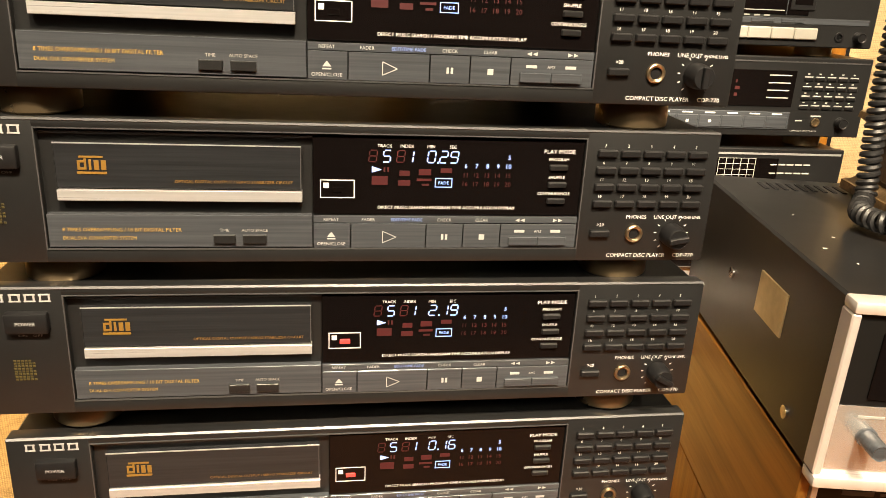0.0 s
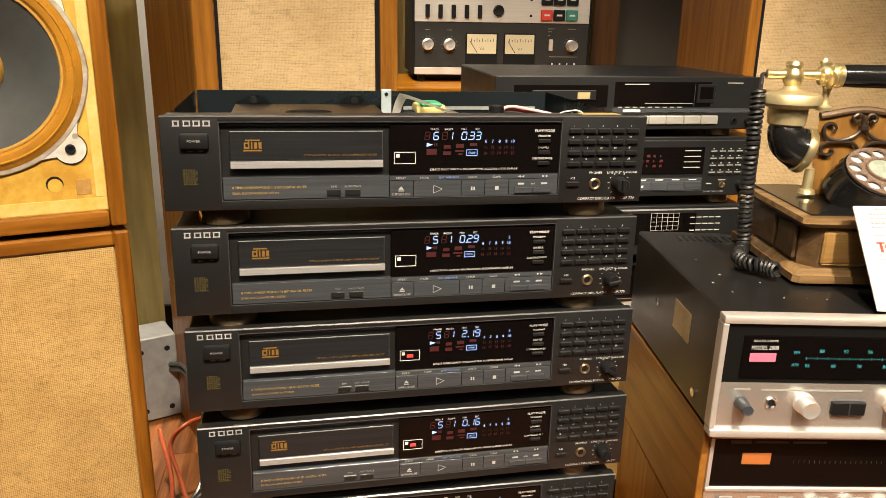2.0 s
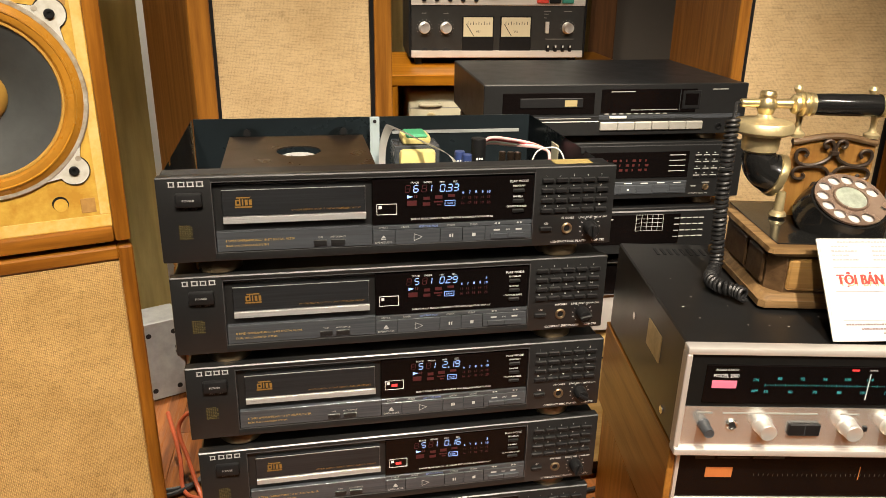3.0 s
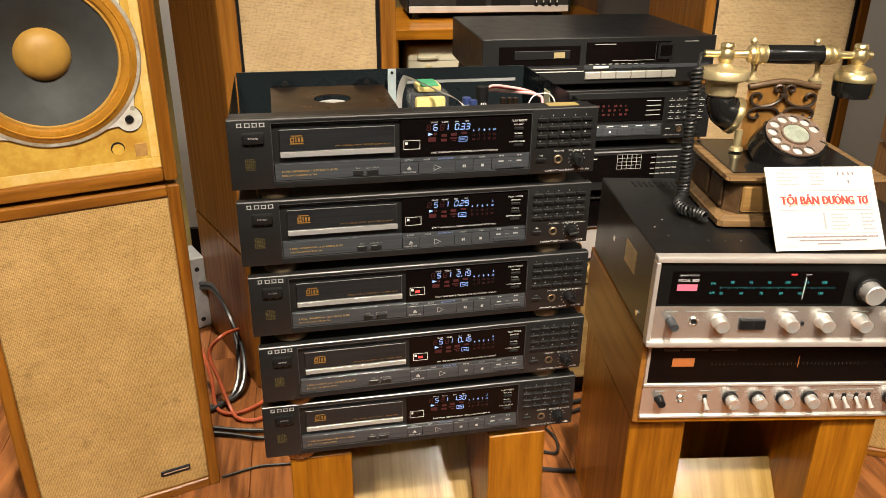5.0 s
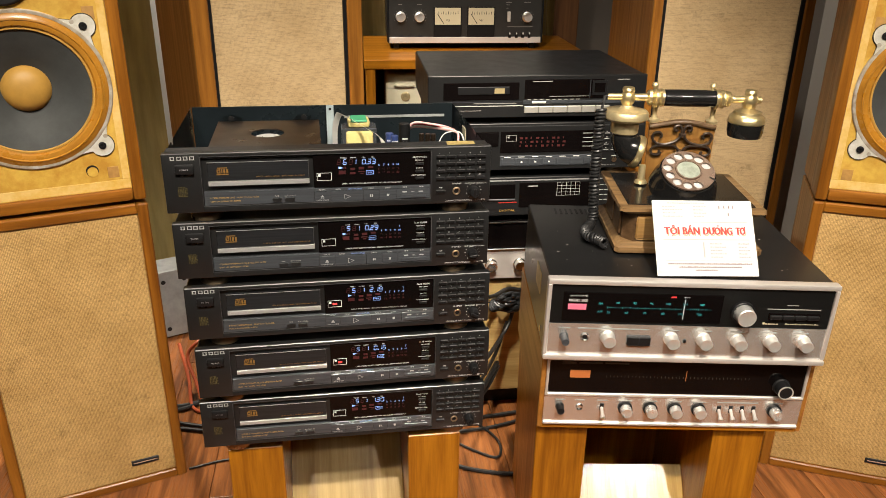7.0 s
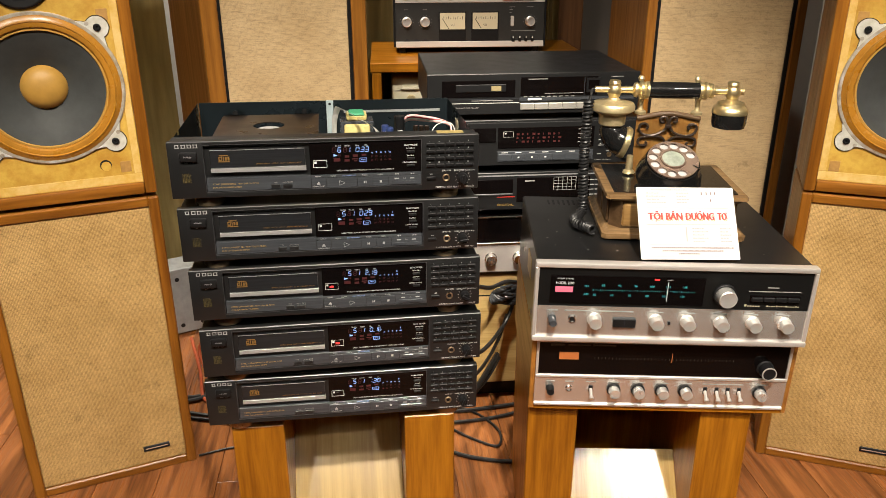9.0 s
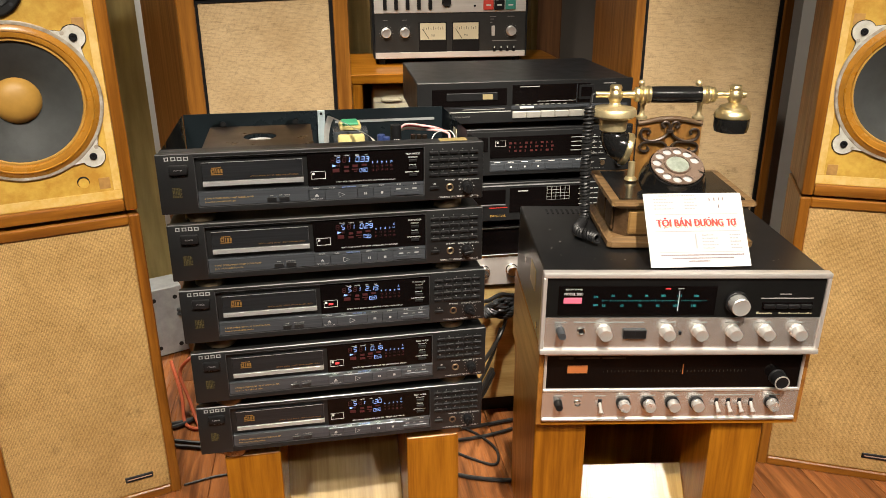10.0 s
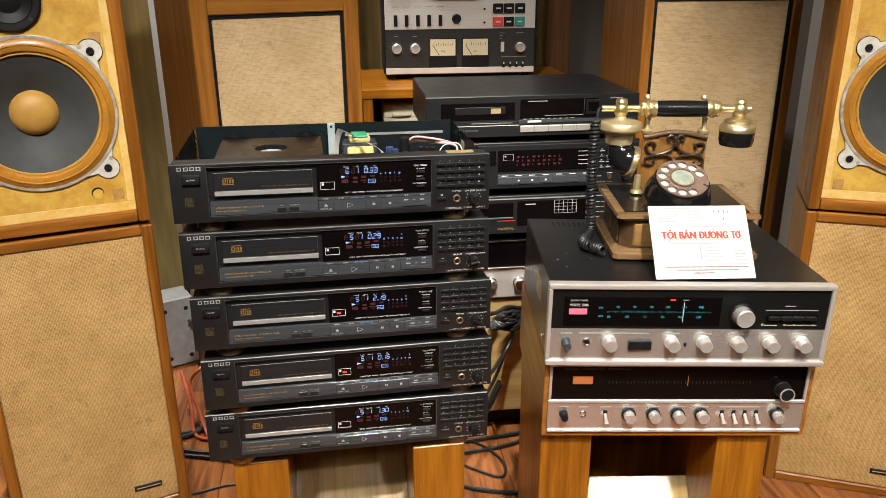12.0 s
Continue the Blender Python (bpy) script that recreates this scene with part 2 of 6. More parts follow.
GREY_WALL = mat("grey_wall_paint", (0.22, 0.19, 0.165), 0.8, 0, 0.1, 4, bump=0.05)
DARK_SHOP = mat("dark_brown_shelving", (0.085, 0.08, 0.075), 0.6, 0, 0.5, 3, bump=0.1)
CEIL = mat("white_ceiling_paint", (0.45, 0.44, 0.42), 0.9, 0, 0.05, 3, bump=0.03)
PAPER = mat("white_sign_paper", (0.45, 0.44, 0.45), 0.4, 0, 0.04, 10)
RUBBER = mat("black_cable_rubber", (0.012, 0.012, 0.013), 0.45, 0, 0.3, 60)
ORANGE_CABLE = mat("orange_cable_sheath", (0.62, 0.13, 0.05), 0.45, 0, 0.3, 40)
GREY_STEEL = mat("galvanised_steel", (0.36, 0.375, 0.38), 0.45, 0.3, 0.25, 30)

# ---- building helpers ----


def box(bm, x0, x1, y0, y1, z0, z1, bevel=0.0, seg=1):
    r = bmesh.ops.create_cube(bm, size=1.0)
    v = r["verts"]
    bmesh.ops.transform(bm, matrix=Matrix.Translation(((x0 + x1) / 2, (y0 + y1) / 2, (z0 + z1) / 2)) @ Matrix.Diagonal((abs(x1 - x0), abs(y1 - y0), abs(z1 - z0), 1)), verts=v)
    if bevel:
        bmesh.ops.bevel(bm, geom=list({e for q in v for e in q.link_edges}), offset=bevel, segments=seg, affect="EDGES", profile=0.5)
    return bm


AXES = {"z": Matrix(), "y": Matrix.Rotation(radians(90), 4, "X"), "x": Matrix.Rotation(radians(90), 4, "Y"), "-z": Matrix.Rotation(radians(180), 4, "X")}


def lathe(bm, profile, centre=(0, 0, 0), axis="z", seg=24, m=None):
    """Turn (radius, height) pairs about an axis. Axis y turns heights towards the viewer's side (-y)."""
    t = Matrix.Translation(centre) @ (m if m else AXES[axis])
    rings = []
    for r, h in profile:
        if r < 1e-6:
            rings.append([bm.verts.new(t @ Vector((0, 0, h)))])
        else:
            rings.append([bm.verts.new(t @ Vector((r * math.cos(2 * math.pi * k / seg), r * math.sin(2 * math.pi * k / seg), h))) for k in range(seg)])
    for a, b in zip(rings, rings[1:]):
        for k in range(seg):
            q = [a[k % len(a)], a[(k + 1) % len(a)], b[(k + 1) % len(b)], b[k % len(b)]]
            u = []
            for p in q:
                if p not in u:
                    u.append(p)
            if len(u) > 2:
                bm.faces.new(u)
    return bm


def cyl(bm, c, r, h, axis="z", seg=20, bevel=0.0):
    b = bevel or min(r, h) * 0.08
    return lathe(bm, [(0, 0), (r, 0), (r, h - b), (r - b, h), (0, h)], c, axis, seg)


def tube(bm, pts, r, seg=8, closed=False):
    pts = [Vector(p) for p in pts]
    rings, up = [], None
    n = len(pts)
    for i, p in enumerate(pts):
        d = (pts[min(i + 1, n - 1)] - pts[max(i - 1, 0)]).normalized()
        if up is None:
            up = d.orthogonal().normalized()
        up = (up - d * up.dot(d)).normalized()
        s = d.cross(up)
        rings.append([bm.verts.new(p + (up * math.cos(2 * math.pi * k / seg) + s * math.sin(2 * math.pi * k / seg)) * r) for k in range(seg)])
    for a, b in zip(rings, rings[1:]):
        for k in range(seg):
            bm.faces.new((a[k], a[(k + 1) % seg], b[(k + 1) % seg], b[k]))
    bm.faces.new(rings[0][::-1])
    bm.faces.new(rings[-1])
    return bm


def smooth_path(pts, n=8):
    """A Catmull-Rom line through the points."""
    p = [Vector(q) for q in pts]
    p = [p[0] * 2 - p[1]] + p + [p[-1] * 2 - p[-2]]
    out = []
    for i in range(1, len(p) - 2):
        for k in range(n):
            t = k / n
            out.append(0.5 * ((2 * p[i]) + (p[i + 1] - p[i - 1]) * t + (2 * p[i - 1] - 5 * p[i] + 4 * p[i + 1] - p[i + 2]) * t * t + (3 * p[i] - p[i - 1] - 3 * p[i + 1] + p[i + 2]) * t ** 3))
    return out + [p[-2]]


def part(name, bm, material, parent=None, label="", round_edges=True):
    """One mesh object; fine print is too small to pick apart, so it stays one part."""
    me = bpy.data.meshes.new(name)
    bmesh.ops.recalc_face_normals(bm, faces=bm.faces)
    bm.to_mesh(me)
    bm.free()
    me.materials.append(material)
    if round_edges:
        for p in me.polygons:
            p.use_smooth = True
        me.set_sharp_from_angle(angle=radians(32))
    ob = new(name, me)
    if parent:
        ob.parent = parent
    if name.endswith("print"):
        tagged(ob, label, kind="stuff")
    elif label:
        tagged(ob, label)
    return ob


def thing(name, m, label, category, group="", kind=""):
    ob = new(name)
    ob.empty_display_size = 0.05
    ob.matrix_world = m
    return tagged(ob, label, category, group, kind)


def B():
    return bmesh.new()


LETTERS = {}


def write(bm, string, x, z, height, y=0.0, width=None, align="CENTER", m=None):
    """Flat lettering on the plane y, upright, facing -y. height: of a capital."""
    key = string
    if key not in LETTERS:
        cu = bpy.data.curves.new("letters", "FONT")
        cu.body, cu.size, cu.resolution_u, cu.align_x = string, 1.0, 2, "LEFT"
        ob = bpy.data.objects.new("letters", cu)
        me = bpy.data.meshes.new_from_object(ob)
        bpy.data.objects.remove(ob)
        bpy.data.curves.remove(cu)
        LETTERS[key] = me
    me = LETTERS[key]
    co = [v.co.copy() for v in me.vertices]
    if not co:
        return bm
    x0, x1 = min(c.x for c in co), max(c.x for c in co)
    s = height / 0.70
    sx = width / (x1 - x0) if width else s
    off = {"LEFT": 0, "CENTER": -(x1 - x0) * sx / 2, "RIGHT": -(x1 - x0) * sx}[align]
    vs = []
    for c in co:
        p = Vector((x + off + (c.x - x0) * sx, y, z - height / 2 + c.y * s))
        vs.append(bm.verts.new(m @ p if m else p))
    for p in me.polygons:
        bm.faces.new([vs[i] for i in p.vertices])
    return bm


def bar(bm, x0, x1, z0, z1, y=0.0, d=0.0004):
    """A thin printed bar just proud of the plane y."""
    return box(bm, x0, x1, y - d, y, z0, z1)


SEGS = {"0": "abcdef", "1": "bc", "2": "abged", "3": "abgcd", "4": "fgbc", "5": "afgcd", "6": "afgedc", "7": "abc", "8": "abcdefg", "9": "abcdfg"}


def digit(bm, ch, x, z, w, h, t, y):
    """A seven-segment figure, centred, leaning a little."""
    lines = {"a": ((-w / 2, h / 2), (w / 2, h / 2)), "b": ((w / 2, h / 2), (w / 2, 0)), "c": ((w / 2, 0), (w / 2, -h / 2)), "d": ((-w / 2, -h / 2), (w / 2, -h / 2)),
             "e": ((-w / 2, 0), (-w / 2, -h / 2)), "f": ((-w / 2, h / 2), (-w / 2, 0)), "g": ((-w / 2, 0), (w / 2, 0))}
    for s in SEGS[ch]:
        (ax, az), (bx, bz) = lines[s]
        d = Vector((bx - ax, 0, bz - az))
        k = d.normalized() * t * 0.6
        n = Vector((-d.z, 0, d.x)).normalized() * t / 2
        a, b = Vector((ax, 0, az)) + k, Vector((bx, 0, bz)) - k
        q = [a + n, b + n, b - n, a - n]
        bm.faces.new([bm.verts.new((x + p.x + 0.12 * p.z, y, z + p.z)) for p in q])
    return bm

# ---- the room ----


def slab(name, x0, x1, y0, y1, z0, z1, material, label, category):
    ob = part(name, box(B(), x0, x1, y0, y1, z0, z1), material)
    return tagged(ob, label, category, kind="structure")


slab("floor", -2.6, 3.0, -4.2, 2.6, -0.08, -0.004, FLOOR_WOOD, "reddish brown laminate plank floor", "floor")
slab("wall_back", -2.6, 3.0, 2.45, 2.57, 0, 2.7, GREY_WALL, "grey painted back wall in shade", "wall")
slab("wall_west", -2.72, -2.6, -4.2, 2.57, 0, 2.7, DARK_SHOP, "dark brown shelved side wall", "wall")
slab("wall_east", 2.4, 2.52, -4.2, 2.45, 0, 2.7, DARK_SHOP, "dark brown shelved side wall", "wall")
slab("wall_front", -2.6, 2.4, -4.32, -4.2, 0, 2.7, DARK_SHOP, "dark brown wall behind the viewer", "wall")
slab("ceiling", -2.72, 3.0, -4.32, 2.57, 2.7, 2.8, CEIL, "plain white painted ceiling", "ceiling")
slab("wall_corner", 1.32, 2.4, 1.45, 1.6, 0, 2.7, MID_WALL, "grey white wall return beside the speakers", "wall")


# ---- tall grille speakers, open-baffle woofers ----


def holed_plate(bm, outer, holes, to3d, thick):
    """A flat plate with holes: outlines in 2D, lifted by to3d(u, v, depth)."""
    edges = []
    for loop in [outer] + holes:
        vs = [bm.verts.new(to3d(u, v, 0)) for u, v in loop]
        edges += [bm.edges.new((vs[i], vs[(i + 1) % len(vs)])) for i in range(len(vs))]
    r = bmesh.ops.triangle_fill(bm, use_beauty=True, use_dissolve=False, edges=edges)
    faces = [f for f in r["geom"] if isinstance(f, bmesh.types.BMFace)]
    ex = bmesh.ops.extrude_face_region(bm, geom=faces)
    d = Vector(to3d(0, 0, thick)) - Vector(to3d(0, 0, 0))
    bmesh.ops.translate(bm, vec=d, verts=[v for v in ex["geom"] if isinstance(v, bmesh.types.BMVert)])
    return bm



def grille_speaker(name, m, w, h, d, woods, cloth_m, label, border=0.019, dark_edge=0.0, badge_x=None, group=""):
    """Cabinet with a wooden lip round a recessed cloth grille; origin at the front foot line's middle."""
    up, level = woods
    t = thing(name, m, label, "speaker", group)
    b = B()
    box(b, -w / 2 + 0.001, w / 2 - 0.001, 0.016, d, 0.001, h - 0.001, 0.002)
    part("body", b, up, t)
    lip = 0.016
    part("frame_stile", box(B(), -w / 2, -w / 2 + border, 0, lip + 0.004, 0, h, 0.0025), up, t)
    part("frame_stile", box(B(), w / 2 - border, w / 2, 0, lip + 0.004, 0, h, 0.0025), up, t)
    part("frame_rail", box(B(), -w / 2 + border, w / 2 - border, 0.0005, lip + 0.004, 0, border, 0.0025), level, t)
    part("frame_rail", box(B(), -w / 2 + border, w / 2 - border, 0.0005, lip + 0.004, h - border, h, 0.0025), level, t)
    g = 0.0
    if dark_edge:
        g = dark_edge
        b = B()
        for x0, x1, z0, z1 in ((-w / 2 + border, -w / 2 + border + g, border, h - border), (w / 2 - border - g, w / 2 - border, border, h - border), (-w / 2 + border + g, w / 2 - border - g, border, border + g), (-w / 2 + border + g, w / 2 - border - g, h - border - g, h - border)):
            box(b, x0, x1, 0.006, 0.016, z0, z1)
        part("dark_edging", b, BLACK_PLASTIC, t, "black inner edging strip")
    part("grille", box(B(), -w / 2 + border + g, w / 2 - border - g, 0.005 if not dark_edge else 0.009, 0.0155, border + g, h - border - g, 0.002), cloth_m, t, "woven tan grille cloth")
    if badge_x is not None:
        p = part("badge", box(B(), badge_x - 0.026, badge_x + 0.026, 0.0025, 0.0055, 0.049, 0.061, 0.001), BLACK_PLASTIC, t, "small black maker's plate")
        b = B()
        bar(b, badge_x - 0.022, badge_x + 0.023, 0.0538, 0.0562, 0.0025)
        part("badge_mark", b, SILVER, p)
    return t


def woofer_speaker(name, m, w, h, d, label, cx, cz, mid_x, mid_z):
    t = thing(name, m, label, "speaker")
    lip, border = 0.022, 0.021
    part("body", box(B(), -w / 2 + 0.001, w / 2 - 0.001, 0.066, d, 0.001, h - 0.001, 0.002), CABINET_Z, t)
    for s in (-1, 1):
        part("frame_stile", box(B(), min(s * w / 2, s * (w / 2 - border)), max(s * w / 2, s * (w / 2 - border)), 0, 0.07, 0, h, 0.004, 2), CABINET_Z, t)
    for z0 in (0, h - border):
        part("frame_rail", box(B(), -w / 2 + border, w / 2 - border, 0.0006, 0.07, z0, z0 + border, 0.004, 2), CABINET_X, t)
    y = 0.010
    x0, z0, z1 = w / 2 - border, border, h - border
    hole1 = [(cx + 0.1205 * math.cos(i * math.pi / 24), cz + 0.1205 * math.sin(i * math.pi / 24)) for i in range(48)]
    hole2 = [(mid_x + 0.035 * math.cos(i * math.pi / 16), mid_z + 0.035 * math.sin(i * math.pi / 16)) for i in range(32)]
    baffle = part("baffle", holed_plate(B(), [(-x0, z0), (x0, z0), (x0, z1), (-x0, z1)], [hole1, hole2], lambda u, v, e: (u, y + e, v), 0.015), PLY, t, "bare yellowish chipboard front")
    for px, pz in ((w / 2 - 0.047, cz - 0.148), (w / 2 - 0.047, cz + 0.118), (-w / 2 + 0.047, cz - 0.148), (-w / 2 + 0.047, cz + 0.118)):
        part("peg_patch", box(B(), px - 0.009, px + 0.009, y - 0.0008, y + 0.002, pz - 0.010, pz + 0.010, 0.0004), PEG_WOOD, baffle)
    # No hollow: the black disc paints the shade at the peg hole's upper rim.
    part("peg_hole", cyl(B(), (w / 2 - 0.080, y + 0.0006, cz - 0.142), 0.010, 0.0012, "y", 24), BLACK_PLASTIC, baffle)
    part("hole_floor", cyl(B(), (w / 2 - 0.0797, y + 0.0002, cz - 0.1438), 0.0086, 0.0014, "y", 24), PLY, baffle)
    for ex0, ex1, ez0, ez1 in ((-x0, x0, z0, z0 + 0.017), (x0 - 0.014, x0, z0 + 0.017, z1), (-x0, -x0 + 0.014, z0 + 0.017, z1)):
        part("worn_border", box(B(), ex0 + 0.001, ex1 - 0.001, y - 0.0006, y + 0.001, ez0 + 0.001, ez1, 0.0003), WORN_PLY, baffle, "paler border where the grille sat")
    # bass driver
    wf = part("bass_frame", lathe(B(), [(0.1285, 0), (0.1285, 0.003), (0.127, 0.0045), (0.1225, 0.0045), (0.1215, 0)], (cx, y, cz), "y", 56), GASKET, t, "worn metal ring of the bass driver")
    for a in (45, 135, 225, 315):
        ca, sa = math.cos(radians(a)), math.sin(radians(a))
        for name, grow, y0, y1, metal in (("mounting_tab", 0.0, -0.0036, 0.001, TAB_METAL), ("tab_edge", 0.0014, -0.0012, 0.001, BLACK_PLASTIC)):
            rim = [(0.139 + (0.0185 + grow) * math.cos(radians(k)), (0.0185 + grow) * math.sin(radians(k))) for k in range(-105, 106, 15)]
            rim += [(0.1245, 0.031 + grow), (0.119, 0.031 + grow), (0.119, -0.031 - grow), (0.1245, -0.031 - grow)]
            b = B()
            lo = [b.verts.new((cx + u * ca - v * sa, y + y0, cz + u * sa + v * ca)) for u, v in rim]
            hi = [b.verts.new((cx + u * ca - v * sa, y + y1, cz + u * sa + v * ca)) for u, v in rim]
            b.faces.new(lo)
            b.faces.new(hi[::-1])
            for i in range(len(rim)):
                b.faces.new((lo[i], hi[i], hi[(i + 1) % len(rim)], lo[(i + 1) % len(rim)]))
            part(name, b, metal, wf, "pale zinc plated tab" if not grow else "", False)
        part("rivet", cyl(B(), (cx + 0.133 * ca - 0.016 * sa, y - 0.0036, cz + 0.133 * sa + 0.016 * ca), 0.0036, 0.0008, "y", 14), GASKET, wf)
        b = B()
        lathe(b, [(0.0062, 0.0045), (0.0062, 0.0062), (0.005, 0.0072), (0.0028, 0.0072), (0.0024, 0.0052), (0, 0.0052)], (cx + 0.139 * ca, y, cz + 0.139 * sa), "y", 16)
        part("screw", b, BLACK_PLASTIC, wf)
    part("surround", lathe(B(), [(0.1225, 0.0040), (0.116, 0.0085), (0.110, 0.0095), (0.104, 0.008), (0.101, 0.003), (0.0985, 0.001)], (cx, y, cz), "y", 72), SURROUND, t, "tan treated cloth surround")
    part("surround_ridge", lathe(B(), [(0.1150, 0.0070), (0.1142, 0.0104), (0.1125, 0.0108), (0.1112, 0.0088)], (cx, y, cz), "y", 56), SURROUND, t)
    part("surround_bead", lathe(B(), [(0.1015, 0.002), (0.1005, 0.0042), (0.098, 0.0042), (0.097, 0.001)], (cx, y, cz), "y", 56), DOME, t)
    part("cone", lathe(B(), [(0.0985, 0.0012), (0.08, -0.006), (0.055, -0.018), (0.034, -0.028)], (cx, y, cz), "y", 56), CONE, t, "dark grey paper cone")
    part("dust_cap", lathe(B(), [(0.0375, -0.0262), (0.034, -0.019), (0.025, -0.0125), (0.013, -0.0090), (0, -0.008)], (cx, y, cz), "y", 40), DOME, t, "tan domed dust cap")
    # middle driver
    md = part("middle_driver", lathe(B(), [(0.048, 0), (0.048, 0.005), (0.045, 0.007), (0.036, 0.006), (0.034, 0.001), (0.02, -0.006), (0.012, -0.004), (0, -0.003)], (mid_x, y, mid_z), "y", 40), BLACK_PLASTIC, t, "small black middle driver")
    for a in (45, 135, 225, 315):
        part("screw", cyl(B(), (mid_x + 0.0405 * math.cos(radians(a)), y - 0.006, mid_z + 0.0405 * math.sin(radians(a))), 0.003, 0.0016, "y", 10), DARK_GREY, md)
    return t


def along(corner, yaw, u):
    a = radians(yaw)
    return corner[0] + u * math.cos(a), corner[1] + u * math.sin(a)


lx, ly = along((-0.332, 0.789), 18, -0.156)
grille_speaker("grille_speaker", pose(lx, ly, 0, 0, 0, 18), 0.312, 0.597, 0.27, (CABINET_Z, CABINET_X), GRILLE, "teak floor speaker with tan burlap grille", badge_x=0.081, group="grille speakers")
woofer_speaker("woofer_speaker", pose(lx, ly, 0.6045, 0, 0, 18), 0.312, 0.60, 0.27, "teak speaker without grille, bass driver bared", 0.0, 0.2010, -0.009, 0.381)
for px in (-0.12, 0.12):
    for py in (0.03, 0.24):
        pad = part("felt_pad", cyl(B(), (0, 0, 0), 0.012, 0.0075, "z", 14), BLACK_PLASTIC)
        pad.matrix_world = pose(lx, ly, 0.597, 0, 0, 18) @ Matrix.Translation((px, py, 0))
        tagged(pad, "thin black felt pad between stacked speakers", "pad", "felt pads")
rx, ry = along((0.873, 0.677), -25, 0.156)
grille_speaker("grille_speaker", pose(rx, ry, 0, 0, 0, -25), 0.312, 0.595, 0.18, (CABINET_Z, CABINET_X), GRILLE, "teak floor speaker with tan burlap grille", badge_x=0.066, group="grille speakers")
woofer_speaker("woofer_speaker", pose(rx, ry, 0.5995, 0, 0, -25), 0.312, 0.60, 0.18, "teak speaker without grille, bass driver bared", 0.0, 0.197, -0.009, 0.377)
for px in (-0.12, 0.12):
    for py in (0.03, 0.15):
        pad = part("felt_pad", cyl(B(), (0, 0, 0), 0.012, 0.0045, "z", 14), BLACK_PLASTIC)
        pad.matrix_world = pose(rx, ry, 0.595, 0, 0, -25) @ Matrix.Translation((px, py, 0))
        tagged(pad, "thin black felt pad between stacked speakers", "pad", "felt pads")

bx, by = along((-0.274, 1.10), 23, 0.189)
grille_speaker("linen_speaker", pose(bx, by, 0.322, 0, 0, 23), 0.378, 0.653, 0.34, (WALNUT_Z, WALNUT_X), LINEN, "walnut speaker with linen grille and black edging", 0.036, 0.007, group="linen speakers")
grille_speaker("lower_cabinet", pose(bx, by, 0, 0, 0, 23), 0.378, 0.32, 0.34, (WALNUT_Z, WALNUT_X), LINEN, "walnut cabinet under the linen speaker", 0.036, 0.007)
cx2, cy2 = along((0.700, 1.11), -2, 0.185)
grille_speaker("linen_speaker", pose(cx2, cy2, 0.322, 0, 0, -2), 0.37, 0.665, 0.30, (WALNUT_Z, WALNUT_X), LINEN, "walnut speaker with linen grille and black edging", 0.022, 0.008, group="linen speakers")
grille_speaker("lower_cabinet", pose(cx2, cy2, 0, 0, 0, -2), 0.37, 0.32, 0.30, (WALNUT_Z, WALNUT_X), LINEN, "walnut cabinet under the linen speaker", 0.022, 0.008)


# ---- plinths ----


def plinth(m, w, h, d, post, board_top, label):
    """Two posts and a back under a top; between them a lacquered board leans back from the foot."""
    t = thing("plinth", m, label, "stand", "wooden plinths")
    for s in (-1, 1):
        x0, x1 = sorted((s * w / 2, s * (w / 2 - post)))
        part("post", box(B(), x0, x1, 0, d, 0, h, 0.0015), TEAK_Z, t)
    part("top", box(B(), -w / 2 + post, w / 2 - post, 0.20, d, h - 0.0195, h - 0.0005), TEAK_X, t)
    x1, lean = w / 2 - post - 0.0005, math.atan(0.88)
    board = part("slanted_board", box(B(), -x1, x1, 0, 0.012, 0, (board_top - 0.036) / math.cos(lean), 0.0008), OAK_Z, t, "lacquered pale oak board leaning between the posts")
    board.matrix_local = Matrix.Translation((0, 0.006, 0.036)) @ Matrix.Rotation(-lean, 4, "X")
    part("back_panel", box(B(), -x1, x1, d - 0.012, d - 0.001, 0.001, h - 0.020), TEAK_Z, t)
    part("bottom_rail", box(B(), -x1, x1, 0.004, 0.06, 0.001, 0.035, 0.001), TEAK_X, t)
    return t


plinth(pose(0.0010, 0.4425, 0, 0, 0, 0.3), 0.362, 0.3122, 0.28, 0.083, 0.286, "teak veneered plinth carrying the disc players")
plinth(pose(0.485, 0.404, 0, 0, 0, -7.6), 0.367, 0.329, 0.28, 0.082, 0.160, "teak veneered plinth carrying two receivers")

# ---- compact disc players ----
W, H, FOOT, DEEP = 0.428, 0.080, 0.016, 0.283
TOPZ = FOOT + H


def X(mm):
    return mm / 1000


def Z(mm):
    """Millimetres below the panel's top edge."""
    return TOPZ - mm / 1000


